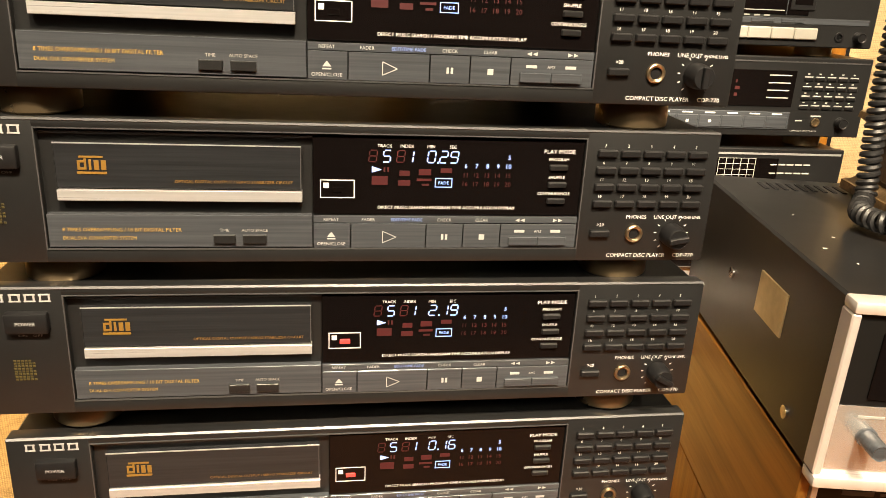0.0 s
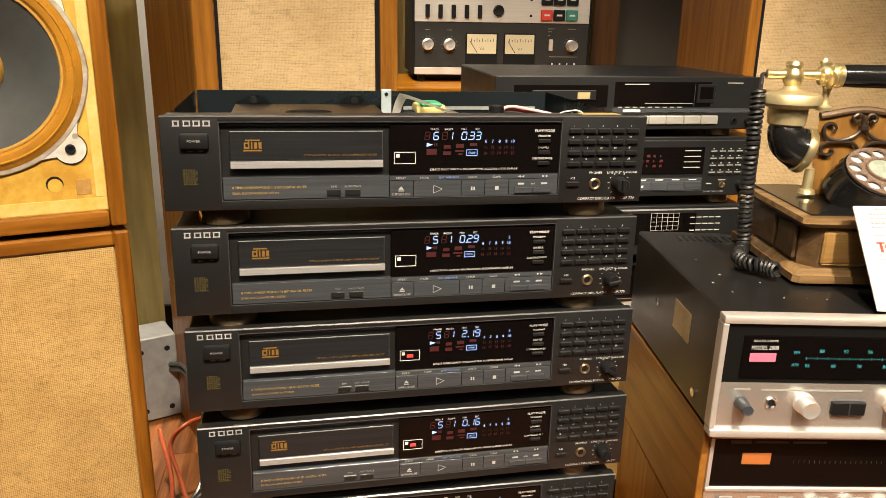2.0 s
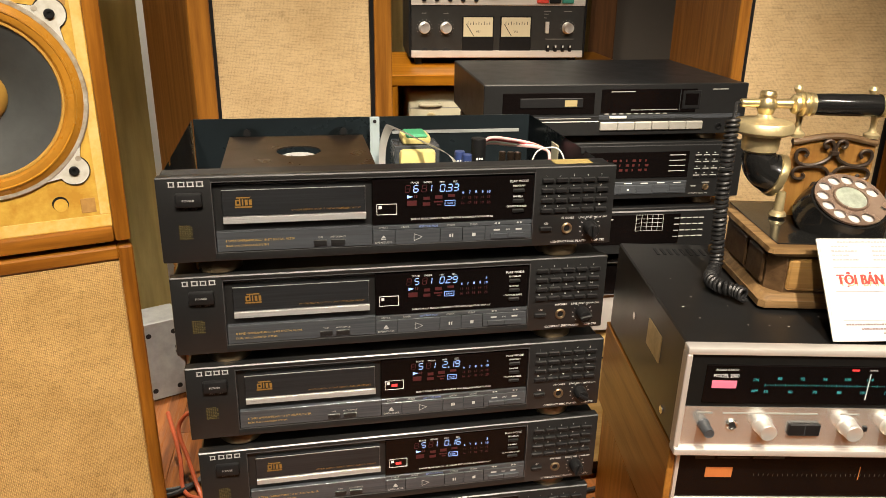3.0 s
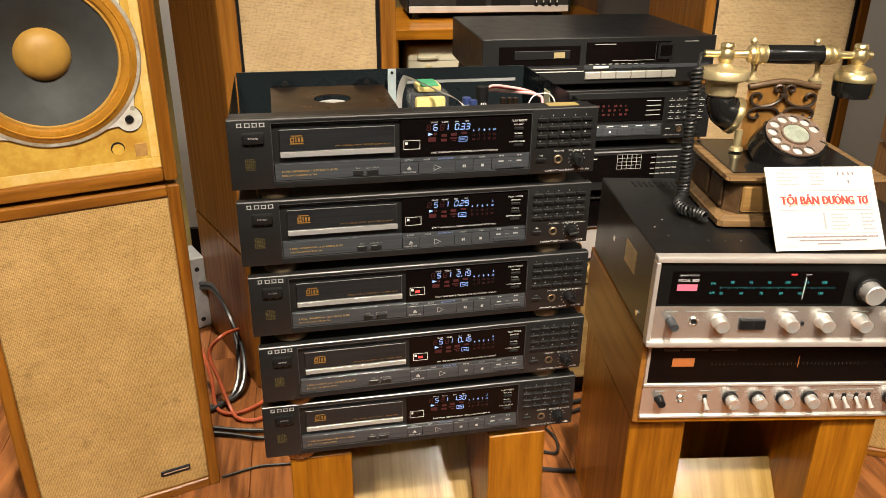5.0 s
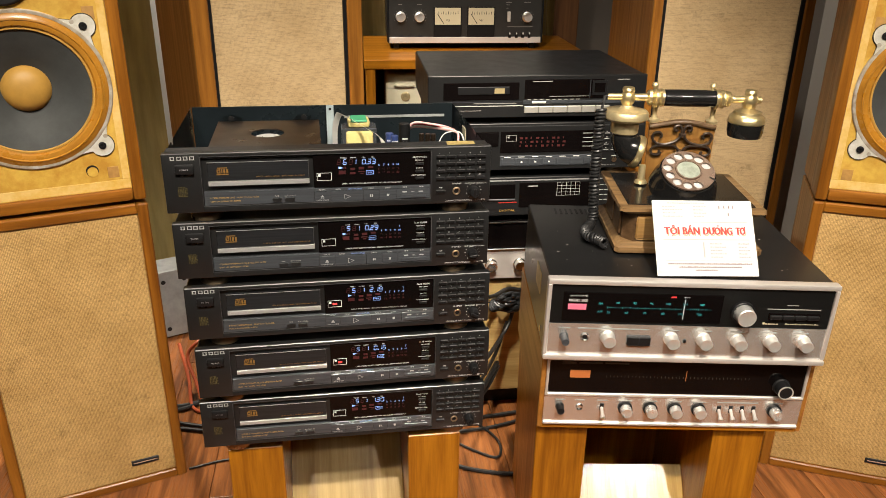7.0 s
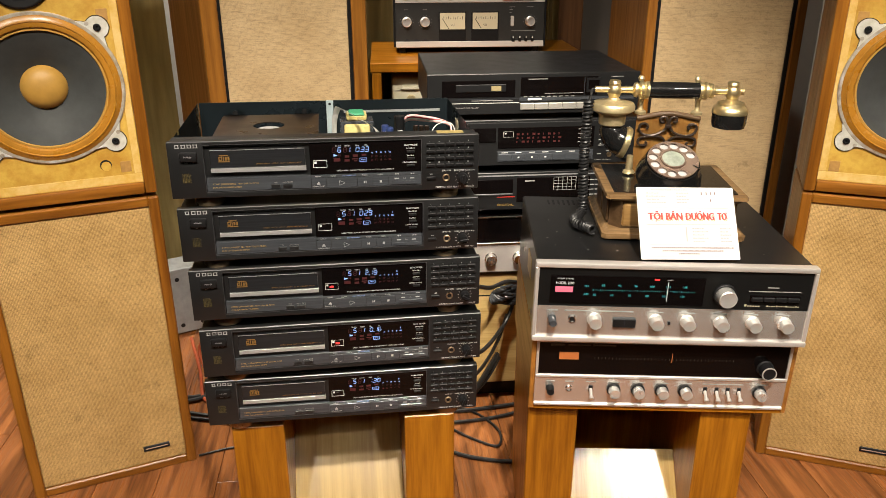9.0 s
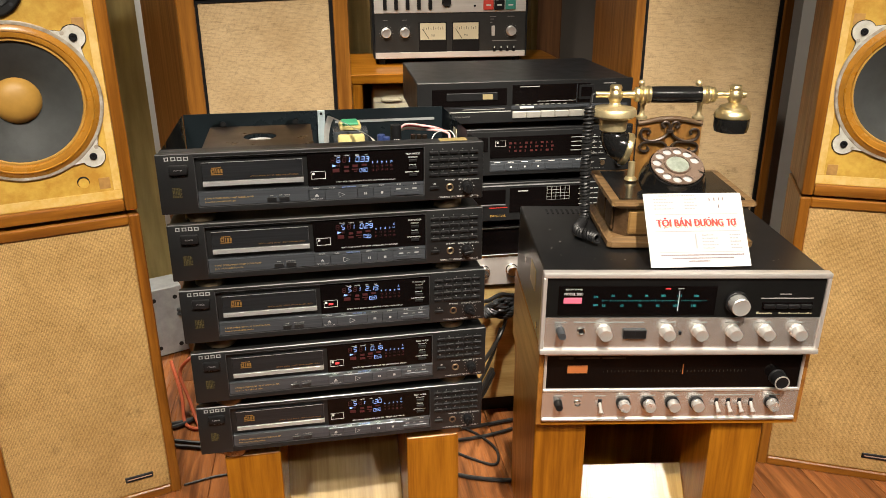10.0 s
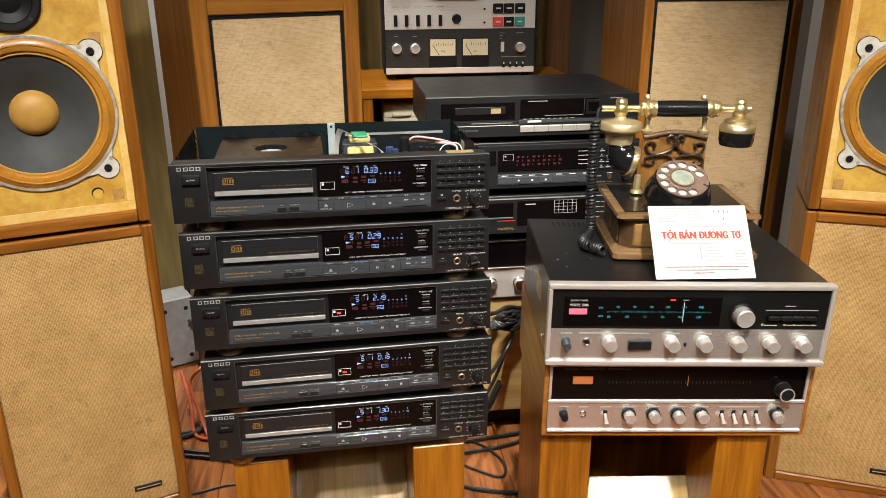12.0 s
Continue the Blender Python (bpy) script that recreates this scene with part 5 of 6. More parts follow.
for s in (-1, 1):
    part("scroll", tube(B(), scroll_path(UPPER), 0.0022, 7), IRON, ph, "dark iron scroll")
    part("scroll", tube(B(), scroll_path(LOWER), 0.0022, 7), IRON, ph, "dark iron scroll")
    part("cradle_post", lathe(B(), [(0, 0), (0.009, 0), (0.0095, 0.004), (0.005, 0.007), (0.0036, 0.012), (0.004, 0.022), (0.0055, 0.026), (0.005, 0.032), (0.003, 0.040), (0, 0.041)], (s * 0.046, CY + 0.005, 0.1735), "z", 18), BRASS_DULL, ph, "turned brass cradle post")
    for yy in (-0.016, 0.016):
        part("cradle_fork", tube(B(), smooth_path([(s * 0.046, CY + 0.005, 0.200), (s * 0.046, CY + 0.005 + yy * 0.8, 0.206), (s * 0.046, CY + 0.005 + yy, 0.226)], 5), 0.0028, 8), BRASS_DULL, ph)
    part("fork_tip", lathe(B(), [(0, 0), (0.004, 0.001), (0.0056, 0.005), (0.004, 0.009), (0, 0.010)], (s * 0.046, CY + 0.021, 0.224), "z", 14), BRASS_DULL, ph)

# handset rests on the cradle
hs = thing("telephone_handset", PHONE @ pose(0.002, CY - 0.005, 0.2145), "brass and black handset lying on the cradle", "handset")
part("grip", lathe(B(), [(0, -0.044), (0.0125, -0.044), (0.0133, -0.02), (0.0133, 0.02), (0.0125, 0.044), (0, 0.044)], (0, 0, 0), "x", 28), GLOSS_BLACK, hs, "glossy black grip")
for s in (-1, 1):
    prof = [(0.0138, 0.040), (0.0142, 0.044), (0.012, 0.047), (0.0145, 0.050), (0.0145, 0.053), (0.010, 0.056), (0.0125, 0.059), (0.0115, 0.063), (0.006, 0.066), (0.0052, 0.085), (0.0052, 0.126 if s < 0 else 0.112), (0, 0.126 if s < 0 else 0.112)]
    part("brass_arm", lathe(B(), [(r, s * h) for r, h in prof], (0, 0, 0), "x", 24), BRASS, hs, "turned brass arm")
    ex = s * 0.095
    part("brass_finial", lathe(B(), [(0, 0.016), (0.0085, 0.015), (0.010, 0.011), (0.009, 0.007), (0.0115, 0.002), (0.012, -0.004), (0.0095, -0.010), (0.0075, -0.013), (0, -0.014)], (ex, 0, 0), "z", 22), BRASS, hs)
ex = -0.095
part("mouthpiece_bell", lathe(B(), [(0.0075, -0.012), (0.010, -0.016), (0.013, -0.018), (0.033, -0.021), (0.0355, -0.025), (0.0355, -0.032), (0.030, -0.036), (0.0225, -0.038), (0.0215, -0.056), (0.016, -0.060), (0, -0.059)], (ex, 0, 0), "z", 32), BRASS_DULL, hs, "dull brass cup")
pts = [Vector((ex, 0, -0.056)), Vector((ex + 0.001, 0, -0.066)), Vector((ex + 0.008, -0.001, -0.079)), Vector((ex + 0.021, -0.003, -0.0865))]
b = B()
path = smooth_path(pts, 5)
rads = [0.0165 + 0.0085 * (i / (len(path) - 1)) ** 0.7 for i in range(len(path))]
rings = []
upv = Vector((0, 1, 0))
for i, p in enumerate(path):
    d = (path[min(i + 1, len(path) - 1)] - path[max(i - 1, 0)]).normalized()
    sd = d.cross(upv).normalized()
    u2 = sd.cross(d)
    rings.append([b.verts.new(p + (u2 * math.cos(j * math.pi / 10) + sd * math.sin(j * math.pi / 10)) * rads[i]) for j in range(20)])
for a, c in zip(rings, rings[1:]):
    for j in range(20):
        b.faces.new((a[j], a[(j + 1) % 20], c[(j + 1) % 20], c[j]))
b.faces.new(rings[-1])
part("speaking_horn", b, GLOSS_BLACK, hs, "glossy black curved horn")
rim_m = Matrix.Translation(path[-1]) @ Vector((0.94, -0.05, -0.30)).to_track_quat("Z", "Y").to_matrix().to_4x4()
part("horn_rim", lathe(B(), [(0.0245, -0.003), (0.0262, -0.002), (0.0270, 0.005), (0.0262, 0.007), (0.022, 0.006), (0.010, 0.002), (0, 0.001)], (0, 0, 0), "z", 32, rim_m), BRASS, hs, "brass rim")
ex = 0.095
part("ear_bell", lathe(B(), [(0.0075, -0.012), (0.012, -0.015), (0.021, -0.018), (0.022, -0.022), (0.0265, -0.026), (0.0285, -0.031), (0.0285, -0.035), (0.026, -0.037), (0, -0.037)], (ex, 0, 0), "z", 32), BRASS, hs, "brass ear cup")
part("ear_cap", lathe(B(), [(0.0275, -0.0365), (0.0275, -0.050), (0.0255, -0.058), (0.018, -0.060), (0, -0.058)], (ex, 0, 0), "z", 32), GLOSS_BLACK, hs, "black ear cap")
part("horn_stem", lathe(B(), [(0.0105, 0), (0.009, 0.004), (0.006, 0.006), (0.0055, 0.030), (0, 0.031)], (-0.060, -0.004, -0.1385), "z", 14), BRASS_DULL, hs)

# coiled cord
cord = thing("coiled_cord", PHONE @ pose(0, 0, 0), "coiled black telephone cord hanging to the receiver's top", "cord")
line = smooth_path([(-0.134, 0.110, 0.196), (-0.136, 0.104, 0.165), (-0.136, 0.102, 0.10), (-0.134, 0.100, 0.05), (-0.133, 0.096, 0.018), (-0.140, 0.084, 0.0095), (-0.150, 0.062, 0.0095), (-0.146, 0.040, 0.0095), (-0.132, 0.026, 0.0095), (-0.126, 0.012, 0.0095)], 10)
dense = []
for a, c in zip(line, line[1:]):
    for i in range(9):
        dense.append(a.lerp(c, i / 9))
pts, run, upv = [], 0.0, Vector((1, 0, 0))
for i, p in enumerate(dense):
    d = (dense[min(i + 1, len(dense) - 1)] - dense[max(i - 1, 0)]).normalized()
    run += (dense[i] - dense[i - 1]).length if i else 0
    upv = (upv - d * upv.dot(d)).normalized()
    sd = d.cross(upv)
    a = run / 0.0058 * 2 * math.pi
    pts.append((p, upv, sd, run))
fine = []
total = pts[-1][3]
n = int(total / 0.0058 * 12)
j = 0
for i in range(n):
    s = total * i / n
    while j < len(pts) - 2 and pts[j + 1][3] < s:
        j += 1
    t = (s - pts[j][3]) / max(1e-9, pts[j + 1][3] - pts[j][3])
    p = pts[j][0].lerp(pts[j + 1][0], t)
    a = s / 0.0058 * 2 * math.pi
    fine.append(p + (pts[j][1] * math.cos(a) + pts[j][2] * math.sin(a)) * 0.0066)
part("coil", tube(B(), fine, 0.0025, 6), RUBBER, cord)
part("lead", tube(B(), smooth_path([(-0.124, 0.121, 0.2145), (-0.129, 0.119, 0.2135), (-0.131, 0.114, 0.207), (-0.134, 0.110, 0.194)], 5), 0.0022, 7), RUBBER, cord)

# ---- printed sign ----
sg = thing("standing_sign", pose(0.5285, 0.3795, 0.6002, -38, 0.9, -5.0), "white printed card in a clear acrylic stand", "sign")
SW, SH = 0.149, 0.114
CLEAR = mat("acrylic_edge", (0.80, 0.80, 0.78), 0.15)
part("acrylic", box(B(), -SW / 2, SW / 2, 0, 0.003, 0, SH, 0.0008), CLEAR, sg)
part("card", box(B(), -SW / 2 + 0.002, SW / 2 - 0.002, -0.0006, 0, 0.003, SH - 0.002), PAPER, sg, "white printed card")
red, ghost = B(), B()
for word, u0, u1 in (("TÔI", 0.0, 0.175), ("BÁN", 0.225, 0.425), ("DUONG", 0.475, 0.825), ("TO", 0.875, 0.985)):
    for k in (-2, -1, 0, 1, 2):
        write(red, word, -0.0595 + 0.121 * u0 + 0.00032 * k, 0.0672, 0.0112, -0.0011 - 0.0001 * k, 0.121 * (u1 - u0), "LEFT")
    write(ghost, word, -0.0580 + 0.121 * u0, 0.0645, 0.0100, -0.0008, 0.121 * (u1 - u0), "LEFT")
# the dot, the crossbar, the horns and the grave over the heading's vowels
for x0, x1, z0, z1 in ((-0.0490, -0.0474, 0.0588, 0.0602), (-0.0030, 0.0004, 0.0666, 0.0679), (0.0138, 0.0151, 0.0708, 0.0734), (0.0245, 0.0258, 0.0708, 0.0734), (0.0190, 0.0214, 0.0742, 0.0755), (0.0590, 0.0603, 0.0708, 0.0734)):
    bar(red, x0, x1, z0, z1, -0.0006, 0.0008)
part("red_title", red, RED_PRINT, sg, "red heading", False)
# Offset pale copy paints the heading's shadow as seen through the acrylic.
part("title_shadow", ghost, mat("pale_orange_title_shade", (0.50, 0.27, 0.14), 0.6), sg, "pale orange copy painting the heading's shadow", False)
RULE_INK = mat("faint_grey_rule", (0.30, 0.29, 0.29), 0.6)
for x0, x1, z, h in ((-0.061, 0.064, 0.0805, 0.0005), (-0.063, 0.064, 0.0540, 0.0007), (-0.060, 0.066, 0.0222, 0.0005)):
    part("rule", bar(B(), x0, x1, z - h / 2, z + h / 2, -0.0006, 0.0005), RULE_INK, sg)
part("rule", bar(B(), -0.0042, -0.0026, 0.0275, 0.0500, -0.0006, 0.0005), RULE_INK, sg)
LINES = [(-0.060, -0.040 + 0.010 * (k % 2), 0.1045 - 0.0050 * k) for k in range(4)] + [(-0.014, 0.006 - 0.004 * (k % 2), 0.1045 - 0.0050 * k) for k in range(4)]
LINES += [(-0.052, 0.004, 0.1098)] + [(0.006, 0.024 + 0.006 * (k % 2), 0.0480 - 0.0050 * k) for k in range(5)] + [(0.048, 0.065 - 0.004 * (k % 2), 0.0480 - 0.0050 * k) for k in range(5)]
for x0, x1, z in LINES:
    b = B()
    n = max(3, int((x1 - x0) / 0.0034))
    for k in range(n):
        bar(b, x0 + (x1 - x0) * k / n, x0 + (x1 - x0) * (k + 0.72) / n, z - 0.0009, z + 0.0007 - 0.0004 * (k % 2), -0.0006, 0.0005)
    part("line_of_print", b, INK, sg)
DARK_INK = mat("brown_ink", (0.17, 0.12, 0.12), 0.6)
for x0, x1, z in ((-0.058, 0.066, 0.0178), (-0.042, 0.050, 0.0130), (-0.018, 0.014, 0.0085)):
    b = B()
    n = int((x1 - x0) / 0.0030)
    for k in range(n):
        bar(b, x0 + (x1 - x0) * k / n, x0 + (x1 - x0) * (k + 0.76) / n, z - 0.0010, z + 0.0008 - 0.0004 * (k % 3 == 0), -0.0006, 0.0005)
    part("line_of_print", b, DARK_INK, sg)
for k, (x, z) in enumerate(((0.024, 0.1035), (0.0315, 0.1038), (0.0385, 0.1040), (0.0445, 0.1040), (0.037, 0.0925))):
    part("print_mark", bar(B(), x, x + 0.0013, z - 0.0023, z + 0.0023, -0.0006, 0.0005), DARK_INK, sg)

# ---- rear stack of players on an amplifier ----


def rear_unit(name, x0, x1, y, z0, z1, deep, label, foot=0.012, yaw=-1.0):
    """Plain black component; its parts count from the front's left bottom corner."""
    t = thing(name, pose(x0, y, z0, 0, 0, yaw), label, "disc player", "rear stack")
    w, h = x1 - x0, z1 - z0
    part("body", box(B(), 0.002, w - 0.002, 0.006, deep, foot, h - 0.001, 0.002), BLACK, t)
    part("front_panel", box(B(), 0, w, 0, 0.010, foot, h, 0.0012), PANEL, t)
    for sx in (0.05, w - 0.05):
        for fy in (0.04, deep - 0.05):
            part("foot", lathe(B(), [(0, 0), (0.022, 0), (0.022, foot), (0, foot)], (sx, fy, 0), "z", 24), GOLD_FOOT if foot > 0.01 else BLACK_PLASTIC, t)
    return t, w, h


u, w, h = rear_unit("disc_player", 0.184, 0.621, 0.916, 0.695, 0.789, 0.315, "black disc player with silver keys in the rear stack")
part("drawer_window", box(B(), 0.03, w * 0.41, -0.001, 0.002, h - 0.047, h - 0.013, 0.0008), BLACK_GLOSS, u)
part("drawer_front", box(B(), 0.058, 0.160, -0.002, 0.001, h - 0.036, h - 0.021, 0.0008), BLACK_PLASTIC, u)
b = B()
bar(b, 0.130, 0.150, h - 0.034, h - 0.024, -0.002)
part("disc_mark", b, mat("dull_gold_mark", (0.30, 0.24, 0.12), 0.5), u)
part("display_window", box(B(), w * 0.435, w * 0.80, -0.001, 0.002, h - 0.046, h - 0.008, 0.0006), BLACK_GLOSS, u)
part("index_window", box(B(), w * 0.745, w * 0.815, -0.0022, 0.001, h - 0.040, h - 0.011, 0.0006), BLACK_PLASTIC, u)
part("bright_line", box(B(), w * 0.43, w * 0.98, -0.0008, 0.002, h - 0.056, h - 0.049, 0.0005), DARK_GREY, u)
part("bright_line", box(B(), 0.01, w * 0.43, -0.0006, 0.002, h - 0.0595, h - 0.0582), SATIN, u)
for k in range(6):
    part("silver_key", box(B(), w * 0.435 + k * w * 0.0665 + 0.0004, w * 0.435 + (k + 1) * w * 0.0665 - 0.0004, -0.004, 0.002, h - 0.0735, h - 0.060, 0.0012), mat("satin_silver_key", (0.60, 0.58, 0.53), 0.4, 0.6, 0.1, 20) if k == 0 else bpy.data.materials["satin_silver_key"], u)
for k in range(4):
    part("slim_key", box(B(), w * (0.47 + 0.085 * k), w * (0.535 + 0.085 * k), -0.0022, 0.001, h - 0.0545, h - 0.0505, 0.0005), SATIN if k == 0 else DARK_GREY, u)
b = B()
write(b, "COMPACT DISC PLAYER", 0.08, h - 0.068, 0.0024, -0.0002, 0.05)
bar(b, 0.09, w * 0.40, h - 0.0545, h - 0.0532, 0.0)
bar(b, w * 0.47, w * 0.56, h - 0.0125, h - 0.011, -0.001)
bar(b, w * 0.55, w * 0.73, h - 0.0415, h - 0.0405, -0.001)
bar(b, w * 0.86, w * 0.92, h - 0.010, h - 0.0085, 0.0)
part("panel_print", b, DIM_PRINT, u)
for k in range(9):
    part("status_mark", bar(B(), w * (0.45 + 0.028 * k), w * (0.466 + 0.028 * k), h - 0.0478, h - 0.0462, -0.001), DIM_PRINT, u)
part("drawer_line", box(B(), 0.01, w * 0.425, -0.0005, 0.001, h - 0.0515, h - 0.0505), DARK_GREY, u)
part("window_line", box(B(), w * 0.735, w * 0.737, -0.0014, 0.001, h - 0.045, h - 0.009), DARK_GREY, u)
part("window_frame", box(B(), w * 0.755, w * 0.805, -0.0027, -0.002, h - 0.034, h - 0.0155, 0.0003), BLACK_GLOSS, u)
jk = part("phones_jack", lathe(B(), [(0.0055, 0), (0.0055, 0.002), (0.0035, 0.0022), (0.0032, 0), (0, 0)], (w * 0.90, 0, h - 0.069), "y", 20), BLACK_PLASTIC, u)
knob("level_knob", u, w * 0.955, h - 0.069, 0.006, 0.010, material=BLACK_PLASTIC)

u, w, h = rear_unit("disc_player", 0.196, 0.628, 0.914, 0.583, 0.695, 0.31, "black disc player with dim red display in the rear stack", 0.016)
part("bright_line", box(B(), 0.004, w - 0.004, -0.0006, 0.002, h - 0.0065, h - 0.005), EDGE_METAL, u)
part("drawer_front", box(B(), 0.02, w * 0.30, -0.002, 0.002, h - 0.046, h - 0.016, 0.001), BLACK_GLOSS, u)
dw = part("display_window", box(B(), w * 0.31, w * 0.78, -0.001, 0.002, h - 0.060, h - 0.016, 0.0006), BLACK_GLOSS, u)
b = B()
for r in range(3):
    for k in range(9):
        bar(b, w * 0.40 + 0.011 * k, w * 0.40 + 0.011 * k + 0.006 - 0.002 * ((k * 7 + r) % 3), h - 0.032 - 0.008 * r, h - 0.028 - 0.008 * r, -0.001, 0.0002)
part("unlit_segments", b, mat("dim_red_segments", (0.05, 0.008, 0.008), 0.5, emit=(0.5, 0.03, 0.02), power=0.02), dw)
b = B()
for x0, x1, z0, z1 in ((0.335, 0.385, 0.024, 0.0245), (0.335, 0.385, 0.0355, 0.036), (0.335, 0.3365, 0.024, 0.036), (0.3835, 0.385, 0.024, 0.036), (0.342, 0.35, 0.0265, 0.0295)):
    bar(b, w * x0, w * x1, h - z1, h - z0, -0.001, 0.0002)
for k in range(4):
    bar(b, w * 0.70, w * 0.765, h - 0.0225 - 0.009 * k, h - 0.0212 - 0.009 * k, -0.001, 0.0002)
for r in range(4):
    for k in range(5):
        bar(b, w * (0.805 + 0.034 * k), w * (0.829 + 0.034 * k), h - 0.0235 - 0.0115 * r, h - 0.0222 - 0.0115 * r, 0.0)
        bar(b, w * (0.812 + 0.034 * k), w * (0.818 + 0.034 * k), h - 0.020 - 0.0115 * r, h - 0.0185 - 0.0115 * r, 0.0)
bar(b, w * 0.80, w * 0.82, h - 0.077, h - 0.0755, 0.0)
bar(b, w * 0.845, w * 0.875, h - 0.071, h - 0.0695, 0.0)
write(b, "COMPACT DISC PLAYER", w * 0.83, h - 0.089, 0.002, -0.0002, 0.035)
part("panel_print", b, mat("grey_white_print", (0.42, 0.42, 0.40), 0.6), u)
for r in range(4):
    for k in range(5):
        part("number_key", box(B(), w * (0.803 + 0.034 * k), w * (0.831 + 0.034 * k), -0.002, 0.001, h - 0.0275 - 0.0115 * r, h - 0.0238 - 0.0115 * r, 0.0006), BLACK_PLASTIC, u)
part("key_strip", box(B(), w * 0.31, w * 0.78, -0.0015, 0.002, h - 0.088, h - 0.066, 0.0008), DARK_GREY, u)
for k in range(7):
    part("transport_key", box(B(), w * (0.315 + 0.066 * k), w * (0.378 + 0.066 * k), -0.0025, 0, h - 0.086, h - 0.0715, 0.0008), DARK_GREY, u)
b = B()
for k, z in ((1, 0.079), (2, 0.079), (3, 0.079)):
    bar(b, w * (0.342 + 0.066 * k), w * (0.350 + 0.066 * k), h - z - 0.0015, h - z + 0.0015, -0.0025, 0.0002)
for k in range(7):
    bar(b, w * (0.33 + 0.066 * k), w * (0.36 + 0.066 * k), h - 0.0695, h - 0.068, -0.0015, 0.0002)
part("key_print", b, WHITE_PRINT, u)
jk = part("phones_jack", lathe(B(), [(0.0055, 0), (0.0055, 0.002), (0.0042, 0.0024), (0.0034, 0.001), (0, 0.001)], (w * 0.86, 0, h - 0.078), "y", 20), GOLD_FOOT, u, "bright headphone socket")
knob("level_knob", u, w * 0.935, h - 0.078, 0.0065, 0.010, material=BLACK_PLASTIC)

u, w, h = rear_unit("disc_player", 0.19, 0.617, 0.916, 0.490, 0.582, 0.30, "black disc player with track grid in the rear stack", 0.010)
part("bright_line", box(B(), 0.004, w - 0.004, -0.0006, 0.002, h - 0.0075, h - 0.005), LIP_METAL, u)
part("display_window", box(B(), w * 0.43, w * 0.80, -0.001, 0.002, h - 0.065, h - 0.012, 0.0006), BLACK_GLOSS, u)
b = B()
for k in range(6):
    bar(b, w * (0.615 + 0.0225 * k), w * (0.6165 + 0.0225 * k), h - 0.041, h - 0.012, -0.001, 0.0002)
for k in range(5):
    bar(b, w * 0.615, w * 0.729, h - 0.0125 - 0.0071 * k, h - 0.012 - 0.0071 * k, -0.001, 0.0002)
for r in range(4):
    for k in range(5):
        bar(b, w * (0.775 + 0.026 * k), w * (0.795 + 0.026 * k), h - 0.0205 - 0.011 * r, h - 0.019 - 0.011 * r, 0.0, 0.0012)
bar(b, w * 0.47, w * 0.52, h - 0.020, h - 0.018, -0.001)
part("panel_print", b, bpy.data.materials["grey_white_print"], u)
part("drawer_front", box(B(), 0.02, w * 0.41, -0.002, 0.002, h - 0.045, h - 0.014, 0.001), BLACK_GLOSS, u)
part("drawer_lip", box(B(), 0.02, w * 0.41, -0.0026, 0.002, h - 0.049, h - 0.0455, 0.0006), EDGE_METAL, u)
b = B()
bar(b, w * 0.33, w * 0.42, h - 0.0545, h - 0.0525, 0.0)
part("red_stripe", b, RED_PRINT, u)
b = B()
write(b, "DIGITAL", w * 0.375, h - 0.071, 0.0045, -0.0003, 0.034)
part("gold_print", b, GOLD_PRINT, u)

am = thing("amplifier", pose(0.16, 0.925, 0.335, 0, 0, -1), "old amplifier with silver front and black glass", "amplifier", "rear stack")
part("body", box(B(), 0, 0.45, 0.02, 0.30, 0.012, 0.152, 0.002), BLACK, am)
part("glass_panel", box(B(), 0.0, 0.45, 0.012, 0.021, 0.082, 0.150, 0.001), BLACK_GLOSS, am, "dark glass dial")
part("trim_rail", box(B(), 0.0, 0.45, 0.006, 0.021, 0.1405, 0.1445, 0.001), CHROME, am)
part("trim_rail", box(B(), 0.0, 0.45, 0.006, 0.021, 0.076, 0.083, 0.001), CHROME, am)
part("front_plate", box(B(), 0.0, 0.45, 0.008, 0.021, 0.012, 0.076, 0.001), TRIM_METAL, am, "brushed silver lower panel")
for k in range(7):
    knob("knob", am, 0.04 + 0.062 * k, 0.046, 0.012, 0.018, 0.008, material=CHROME)
for sx in (0.05, 0.40):
    for sy in (0.05, 0.26):
        part("foot", cyl(B(), (sx, sy, 0), 0.015, 0.012, "z", 16), BLACK_PLASTIC, am)

cb = thing("low_cabinet", pose(0.12, 0.950, 0, 0, 0, -1), "pale oak low cabinet under the rear stack", "cabinet")
part("carcass", box(B(), 0, 0.52, 0.0, 0.32, 0.05, 0.335, 0.002), OAK_X, cb)
part("dark_plinth", box(B(), 0.02, 0.50, 0.03, 0.30, 0, 0.05), BLACK_PLASTIC, cb)
part("drawer_gap", box(B(), 0.02, 0.50, -0.0008, 0.003, 0.280, 0.283), BLACK_PLASTIC, cb)

# ---- reel deck on its shelf unit ----
sh = thing("shelf_unit", pose(0.088, 1.54, 0, 0, 0, -2), "orange teak shelf unit with open compartment", "shelf")
part("side_panel", box(B(), 0, 0.026, 0, 0.45, 0, 0.692, 0.002), TEAK_Z, sh)
part("side_panel", box(B(), 0.60, 0.626, 0, 0.45, 0, 0.692, 0.002), TEAK_Z, sh)
part("top", box(B(), -0.004, 0.63, -0.004, 0.45, 0.6925, 0.718, 0.002), TEAK_X, sh)
part("shelf", box(B(), 0.0265, 0.5995, 0.004, 0.44, 0.50, 0.52, 0.001), TEAK_X, sh)
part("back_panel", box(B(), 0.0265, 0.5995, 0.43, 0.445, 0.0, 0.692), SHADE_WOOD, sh)
